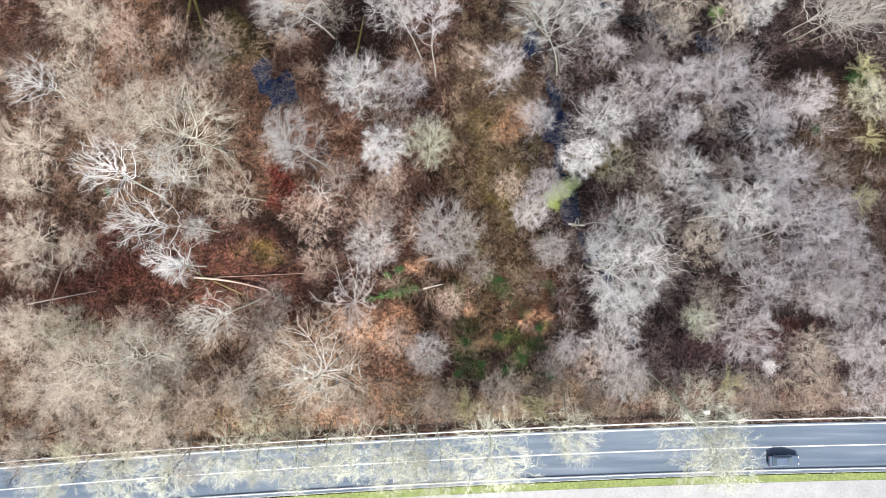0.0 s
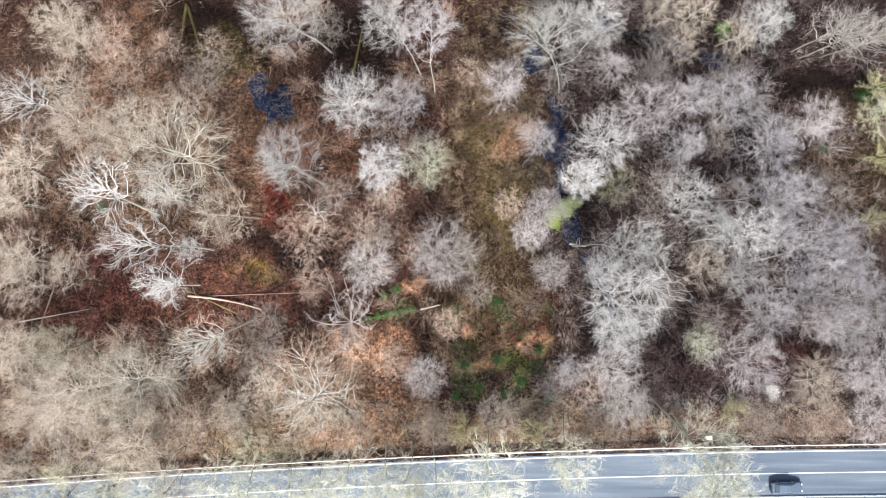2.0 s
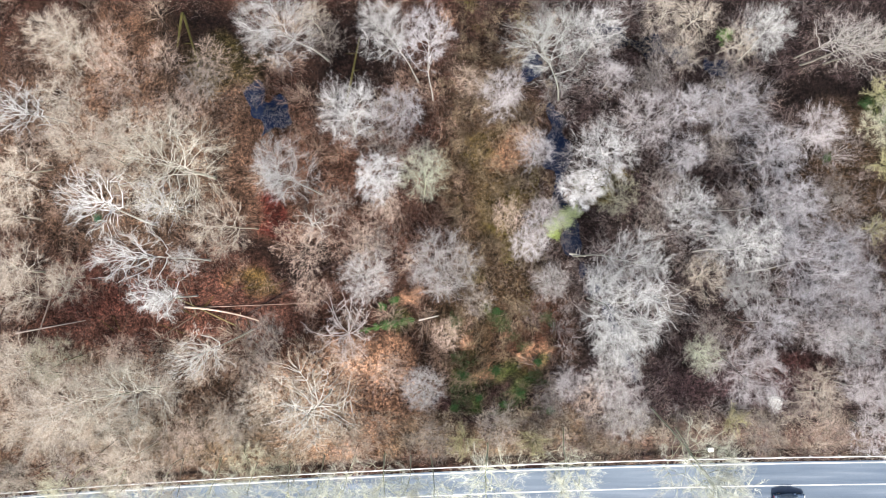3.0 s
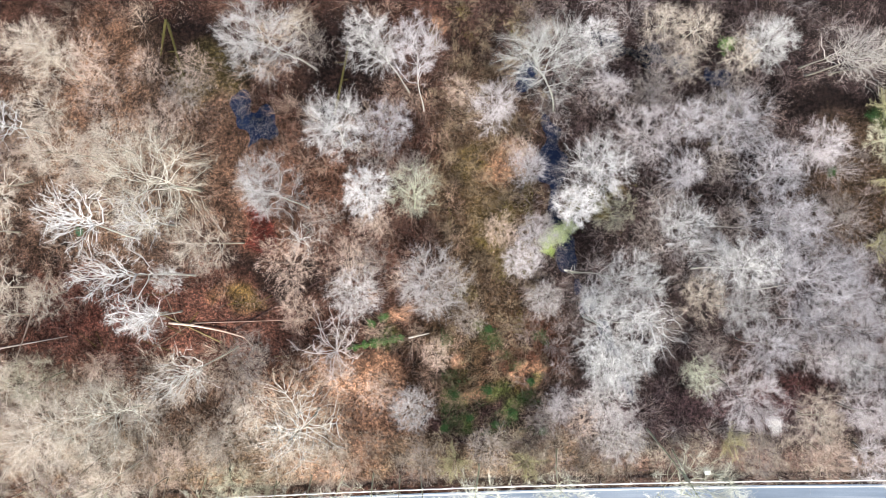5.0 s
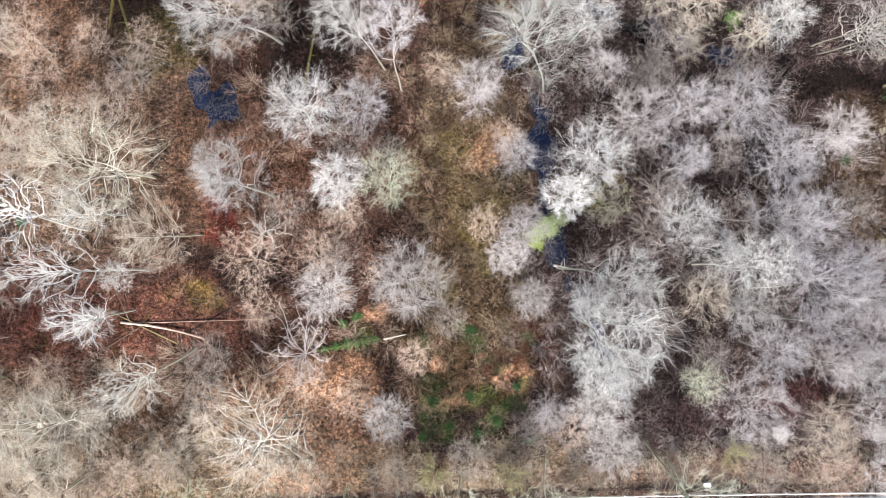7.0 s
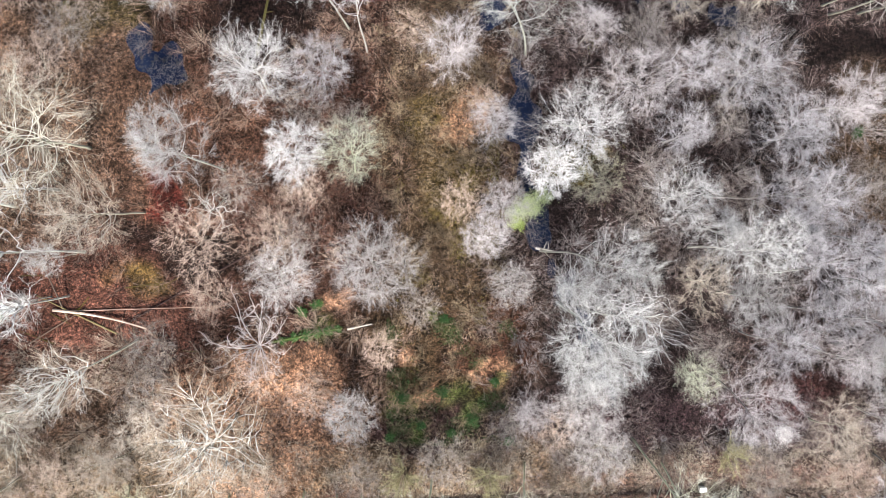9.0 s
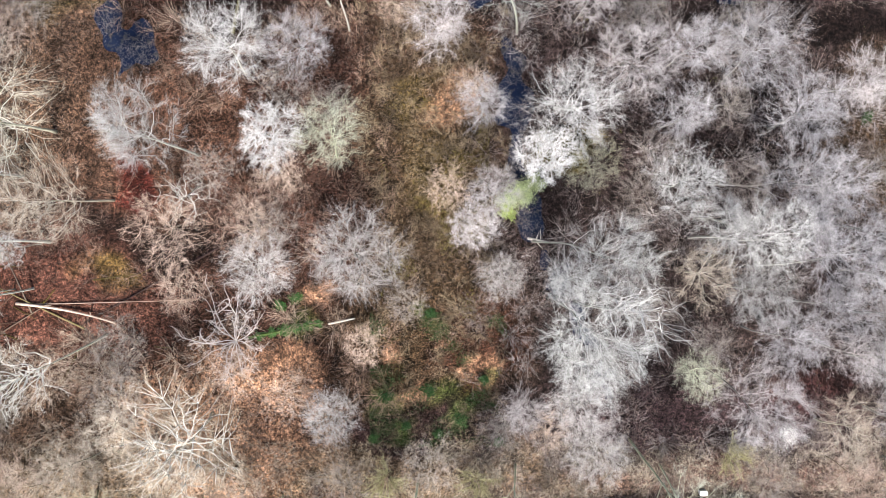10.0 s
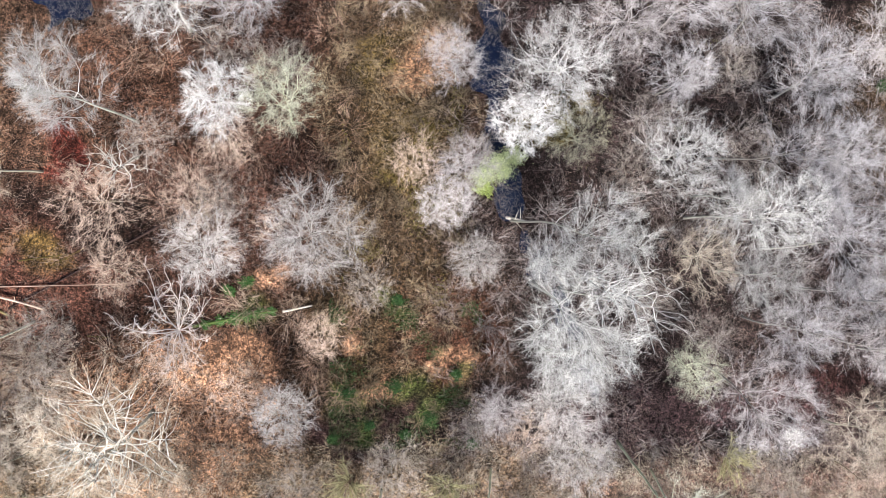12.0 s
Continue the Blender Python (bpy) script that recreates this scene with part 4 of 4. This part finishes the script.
thicket("bramble_thicket", clumps(330, 21, (-66, 5, -19, 50), 0.8, 2.5), (0.34, 0.240, 0.185), "reddish brown bramble and dead stalks under the trees")
thicket("bramble_thicket", clumps(380, 22, (12, 68, -19, 50), 0.8, 2.5), (0.30, 0.250, 0.235), "grey-brown bramble and dead stalks under the trees")
thicket("weed_thicket", clumps(260, 23, (1, 17, -15, 48), 0.5, 1.5), (0.29, 0.230, 0.155), "olive brown weeds and brush in the clearing")
thicket("hedge_brush", clumps(210, 24, (-66, 62, -19.5, -13.5), 0.7, 1.6), (0.50, 0.44, 0.36), "pale dry brush along the roadside edge of the wood")

thicket("sapling_thicket", clumps(120, 31, (-66, 0, -17, 50), 1.2, 2.6, 1.4), (0.50, 0.40, 0.32), "tan saplings and tall dead stalks between the trees")
thicket("sapling_thicket", clumps(130, 33, (-62, -15, -17, -2.5), 1.2, 2.6, 1.2), (0.58, 0.485, 0.395), "pale tan saplings and tall dead stalks between the trees")
thicket("sapling_thicket", clumps(190, 32, (16, 68, -14, 50), 1.2, 2.8, 1.5), (0.46, 0.42, 0.41), "grey saplings and tall dead stalks between the trees")


def ground_weeds(name, count, seed, box, colour, gate, label):
    """Low green weeds and moss in ragged patches."""
    xs, ys, r = field(count, seed, *box)
    keep = waves(xs, ys, 0.6, seed + 80) + 0.8 * waves(xs, ys, 2.4, seed + 90) + r.normal(0, 0.25, len(xs)) > gate
    xs, ys = xs[keep], ys[keep]
    leaves(name, xs, ys, land_z(xs, ys) + r.uniform(0.03, 0.28, len(xs)), 0.060, np.tile(colour, (len(xs), 1)), label, "weeds", 0.7, GREEN_LEAF)


ground_weeds("green_weeds", 26000, 5, (2.5, 17.0, -13.5, 1.0), (0.034, 0.068, 0.022), 0.45, "dark green weeds in ragged patches in the clearing")
ground_weeds("mossy_weeds", 30000, 6, (3.5, 15.0, -8.0, 46.0), (0.125, 0.110, 0.026), 0.85, "yellow-green moss and weeds in the clearing")
ground_weeds("mossy_weeds", 26000, 7, (24.0, 67.0, -9.0, 34.0), (0.105, 0.105, 0.028), 1.25, "yellow-green moss and weeds under the grey trees")


def leafy_bush(x, y, height, spread, colour, count, label, category="bush", leaf=0.07):
    """A low evergreen bush: stems and many small leaves in uneven clumps."""
    r = np.random.default_rng(int(abs(x * 100 + y * 7)))
    root = new("evergreen_bush")
    z0 = float(land_z(np.array(x), np.array(y)))
    tips = []
    for n in range(14):
        a, e = n * 2.4, r.uniform(0.3, 1.3)
        line = bough(r, (0, 0, 0), (math.cos(a) * math.cos(e) * spread, math.sin(a) * math.cos(e) * spread, math.sin(e) * height), r.uniform(0.6, 1.0) * math.hypot(math.cos(e) * spread, math.sin(e) * height), 5, 0, 0.3)
        line[:, 2] = np.maximum(line[:, 2], 0.02)
        pile = Pile()
        tube(pile, line, np.linspace(0.03, 0.008, 6), 4)
        part("stem", pile.mesh("stem", BARK, True), root).color = (0.2, 0.17, 0.1, 1)
        tips += [along(line, r.uniform(0.35, 1))[0] for _ in range(4)]
    tips = np.array(tips)[r.integers(0, len(tips), count)] + r.normal(0, 0.16 * spread, (count, 3)) * [1, 1, 0.6]
    ob = leaves("foliage", tips[:, 0], tips[:, 1], np.maximum(tips[:, 2], 0.03), leaf, np.tile(colour, (count, 1)), "", "", mat=GREEN_LEAF)
    ob.parent = root
    root.matrix_basis = pose(x, y, z0)
    return tagged(root, label, category)


leafy_bush(47.0, -11.8, 3.2, 1.8, (0.66, 0.655, 0.645), 1500, "low shrub covered in white blossom", leaf=0.045)
GLOSSY = "dark green evergreen bush low on the woodland floor"
for x, y, s in ((12.2, -10.6, 1.1), (8.8, -7.4, 1.0), (4.2, -8.0, 1.0), (9.8, -12.0, 0.8), (6.4, -11.2, 0.7), (9.0, 0.8, 0.7), (14.6, -6.2, 0.8), (3.0, -12.5, 0.8), (16.2, -13.0, 0.6), (60.5, 29.5, 1.2), (63.0, 27.5, 1.3), (55.0, 22.0, 0.9)):
    leafy_bush(x, y, s * 0.8, s, (0.034, 0.075, 0.024), 520, GLOSSY)
for x, y, s in ((-9.2, -1.7, 0.6), (-7.8, -1.4, 0.7), (-6.5, -1.1, 0.8), (-5.3, -0.8, 0.8), (-4.1, -0.6, 0.8), (-3.0, -0.3, 0.6), (-7.0, 1.6, 0.9), (-5.4, 2.4, 0.9)):
    leafy_bush(x, y, s * 0.6, s, (0.045, 0.115, 0.03), 420, "green ivy growing over a fallen trunk")
leafy_bush(41.2, 39.3, 1.2, 1.5, (0.10, 0.19, 0.05), 600, "small green evergreen bush under bare trees")
for x, y, height, spread, count in ((18.2, 13.5, 3.0, 2.3, 3600), (16.8, 12.7, 2.0, 1.6, 1500), (19.8, 14.5, 2.2, 1.5, 1300)):
    leafy_bush(x, y, height, spread, (0.35, 0.41, 0.21), count, "bright yellow-green leafy bush above the ditch", leaf=0.058)
leafy_bush(-47.0, 14.0, 1.0, 1.0, (0.05, 0.13, 0.07), 300, GLOSSY)
leafy_bush(17.0, 11.6, 1.6, 1.2, (0.27, 0.34, 0.10), 600, "bright yellow-green leafy bush above the ditch")


# ---- crash barriers beside the road ----
STEEL = plain_material("galvanised_steel", (0.62, 0.63, 0.64), 0.45, 0.6, grain=4, depth=0.12)


def crash_barrier(off, face, label):
    """A steel rail with a waved section on posts; face: which way its front looks across the road."""
    xs = np.arange(-72.0, 76.1, 2.0)
    section = [(0.0, 0.45), (0.075, 0.49), (0.075, 0.54), (0.0, 0.585), (0.0, 0.62), (0.075, 0.665), (0.075, 0.715), (0.0, 0.75), (-0.02, 0.75), (-0.02, 0.45)]
    root = new("crash_barrier")
    pile, n, k = Pile(), len(xs), len(section)
    pile.v.append(np.concatenate([np.c_[xs, road_y(xs) + off + face * a, np.full(n, z)] for a, z in section]))
    pile.f = [(j * n + i, j * n + i + 1, ((j + 1) % k) * n + i + 1, ((j + 1) % k) * n + i) for j in range(k) for i in range(n - 1)]
    part("rail", pile.mesh("rail", STEEL), root)
    pile = Pile()
    a, b = 0.05, 0.06
    pile.add([(x * a, y * b, z) for z in (-0.25, 0.72) for x, y in ((-1, -1), (1, -1), (1, 1), (-1, 1))], [(3, 2, 1, 0), (4, 5, 6, 7), (0, 1, 5, 4), (1, 2, 6, 5), (2, 3, 7, 6), (3, 0, 4, 7)])
    post = pile.mesh("post", STEEL)
    for x in xs[::2]:
        part("post", post, root).location = (x, road_y(x) + off - face * 0.09, 0)
    return tagged(root, label, "crash barrier")


crash_barrier(3.95, -1, "galvanised steel crash barrier at the wood's edge")
crash_barrier(-3.62, 1, "galvanised steel crash barrier beside the grass verge")

# ---- a car on the near lane ----
CAR_PAINT = plain_material("blue_grey_car_paint", (0.16, 0.21, 0.28), 0.25, 0.5, grain=2, depth=0.05)
CAR_GLASS = plain_material("tinted_car_glass", (0.10, 0.13, 0.16), 0.06, grain=2, depth=0.1)
RUBBER = plain_material("tyre_rubber", (0.025, 0.025, 0.025), 0.8, grain=20, depth=0.2)
RIM = plain_material("alloy_rim", (0.55, 0.55, 0.56), 0.35, 0.8, grain=10, depth=0.1)
LAMP = plain_material("clear_headlight", (0.85, 0.86, 0.88), 0.15, grain=10, depth=0.05)
TAIL = plain_material("red_tail_light", (0.45, 0.02, 0.02), 0.25, grain=10, depth=0.1)


def loft(rows, mat, name):
    """A closed body from cross-sections along x: rows of (x, half width low, half width high, z low, z high)."""
    pile = Pile()
    ring = []
    for x, wl, wh, zl, zh in rows:
        c = 0.16 * (zh - zl)
        ring.append([(x, -wl, zl), (x, wl, zl), (x, wl * 1.02, zl + 2 * c), (x, wh, zh - c), (x, wh - 0.12, zh), (x, -wh + 0.12, zh), (x, -wh, zh - c), (x, -wl * 1.02, zl + 2 * c)])
    pile.v.append(np.array(ring).reshape(-1, 3))
    k = 8
    pile.f = [(i * k + j, i * k + (j + 1) % k, (i + 1) * k + (j + 1) % k, (i + 1) * k + j) for i in range(len(rows) - 1) for j in range(k)]
    pile.f += [tuple(range(k - 1, -1, -1)), tuple((len(rows) - 1) * k + j for j in range(k))]
    return pile.mesh(name, mat, False)


def slab(points, mat, name):
    """A thin pane from four corners, 1.5 cm thick along its normal."""
    p = np.array(points, float)
    nrm = unit(np.cross(p[1] - p[0], p[3] - p[0])) * 0.015
    pile = Pile()
    pile.add(np.r_[p, p + nrm], [(3, 2, 1, 0), (4, 5, 6, 7), (0, 1, 5, 4), (1, 2, 6, 5), (2, 3, 7, 6), (3, 0, 4, 7)])
    return pile.mesh(name, mat)


def disc(radius, width, mat, name, inner=0.0):
    pile, n = Pile(), 20
    prof = [(inner, -width / 2), (radius * 0.93, -width / 2), (radius, -width / 3), (radius, width / 3), (radius * 0.93, width / 2), (inner, width / 2)]
    a = np.arange(n) * 2 * np.pi / n
    pile.v.append(np.concatenate([np.c_[r * np.cos(a), np.full(n, y), r * np.sin(a)] for r, y in prof]))
    m = len(prof)
    pile.f = [(j * n + i, j * n + (i + 1) % n, ((j + 1) % m) * n + (i + 1) % n, ((j + 1) % m) * n + i) for j in range(m if inner else m - 1) for i in range(n)]
    return pile.mesh(name, mat)


def passenger_car(x, y, turn):
    root = new("car")
    part("body", loft([(-2.15, 0.70, 0.66, 0.38, 0.80), (-2.05, 0.80, 0.76, 0.26, 0.93), (-1.2, 0.85, 0.82, 0.20, 0.97), (0.4, 0.86, 0.83, 0.20, 0.96), (1.35, 0.85, 0.80, 0.22, 0.88), (2.0, 0.78, 0.70, 0.26, 0.74), (2.15, 0.66, 0.58, 0.38, 0.62)], CAR_PAINT, "body"), root)
    part("cabin", loft([(-1.75, 0.70, 0.62, 0.93, 1.02), (-1.25, 0.74, 0.60, 0.93, 1.40), (-0.3, 0.75, 0.60, 0.93, 1.47), (0.35, 0.75, 0.58, 0.92, 1.42), (1.1, 0.72, 0.62, 0.88, 0.97)], CAR_PAINT, "cabin"), root)
    part("windscreen", slab([(1.06, -0.60, 1.00), (1.06, 0.60, 1.00), (0.42, 0.50, 1.415), (0.42, -0.50, 1.415)], CAR_GLASS, "windscreen"), root)
    part("rear_window", slab([(-1.72, 0.56, 1.06), (-1.72, -0.56, 1.06), (-1.30, -0.48, 1.40), (-1.30, 0.48, 1.40)], CAR_GLASS, "rear_window"), root)
    for s in (1, -1):
        for a, b in ((-1.15, -0.38), (-0.30, 0.45)):
            pts = [(a, s * 0.755, 1.02), (b, s * 0.755, 1.02), (b - 0.05, s * 0.635, 1.36), (a + 0.05, s * 0.635, 1.36)]
            part("side_window", slab(pts if s < 0 else pts[::-1], CAR_GLASS, "side_window"), root)
        part("headlight", slab([(1.98, s * 0.45 - 0.15, 0.752), (2.12, s * 0.45 - 0.13, 0.65), (2.12, s * 0.45 + 0.13, 0.65), (1.98, s * 0.45 + 0.15, 0.752)], LAMP, "headlight"), root, "clear headlight")
        part("tail_light", slab([(-2.165, s * 0.55 - 0.12, 0.62), (-2.165, s * 0.55 + 0.12, 0.62), (-2.13, s * 0.55 + 0.12, 0.82), (-2.13, s * 0.55 - 0.12, 0.82)][::-1], TAIL, "tail_light"), root, "red tail light")
        part("wing_mirror", loft([(0.52, 0.05, 0.05, 0.0, 0.12), (0.66, 0.07, 0.06, 0.0, 0.13)], CAR_PAINT, "wing_mirror"), root).location = (0, s * 0.92, 0.98)
        for ax in (-1.32, 1.32):
            wheel = part("wheel", disc(0.20, 0.21, RIM, "rim"), root)
            wheel.location = (ax, s * 0.78, 0.31)
            part("tyre", disc(0.31, 0.20, RUBBER, "tyre", 0.19), wheel)
    root.matrix_basis = pose(x, y, 0.052, 0, 0, turn)
    return tagged(root, "dark blue-grey passenger car on the near lane of the road", "car")


passenger_car(48.9, -25.2, 0.6)

# ---- a marker box at the wood's edge ----
BOX_GREY = plain_material("pale_grey_plastic", (0.66, 0.67, 0.64), 0.5, grain=5, depth=0.1)
root = new("utility_box")
cover = bmesh.new()
bmesh.ops.create_cube(cover, size=1.0, matrix=Matrix.Translation((0, 0, 0.45)) @ Matrix.Diagonal((0.7, 0.45, 0.9, 1)))
bmesh.ops.bevel(cover, geom=cover.edges[:], offset=0.03, segments=2, affect="EDGES")
for name, bm, z in (("cabinet", cover, 0.0), ("lid", None, 0.0)):
    if bm is None:
        bm = bmesh.new()
        bmesh.ops.create_cube(bm, size=1.0, matrix=Matrix.Translation((0, 0, 0.93)) @ Matrix.Diagonal((0.78, 0.53, 0.06, 1)))
        bmesh.ops.bevel(bm, geom=bm.edges[:], offset=0.015, segments=2, affect="EDGES")
    me = bpy.data.meshes.new(name)
    bm.to_mesh(me)
    bm.free()
    me.materials.append(BOX_GREY)
    part(name, me, root)
root.matrix_basis = pose(38.2, -18.3, float(land_z(np.array(38.2), np.array(-18.3))) - 0.02, 0, 0, 3)
tagged(root, "pale grey utility box in the grass by the road", "utility box")
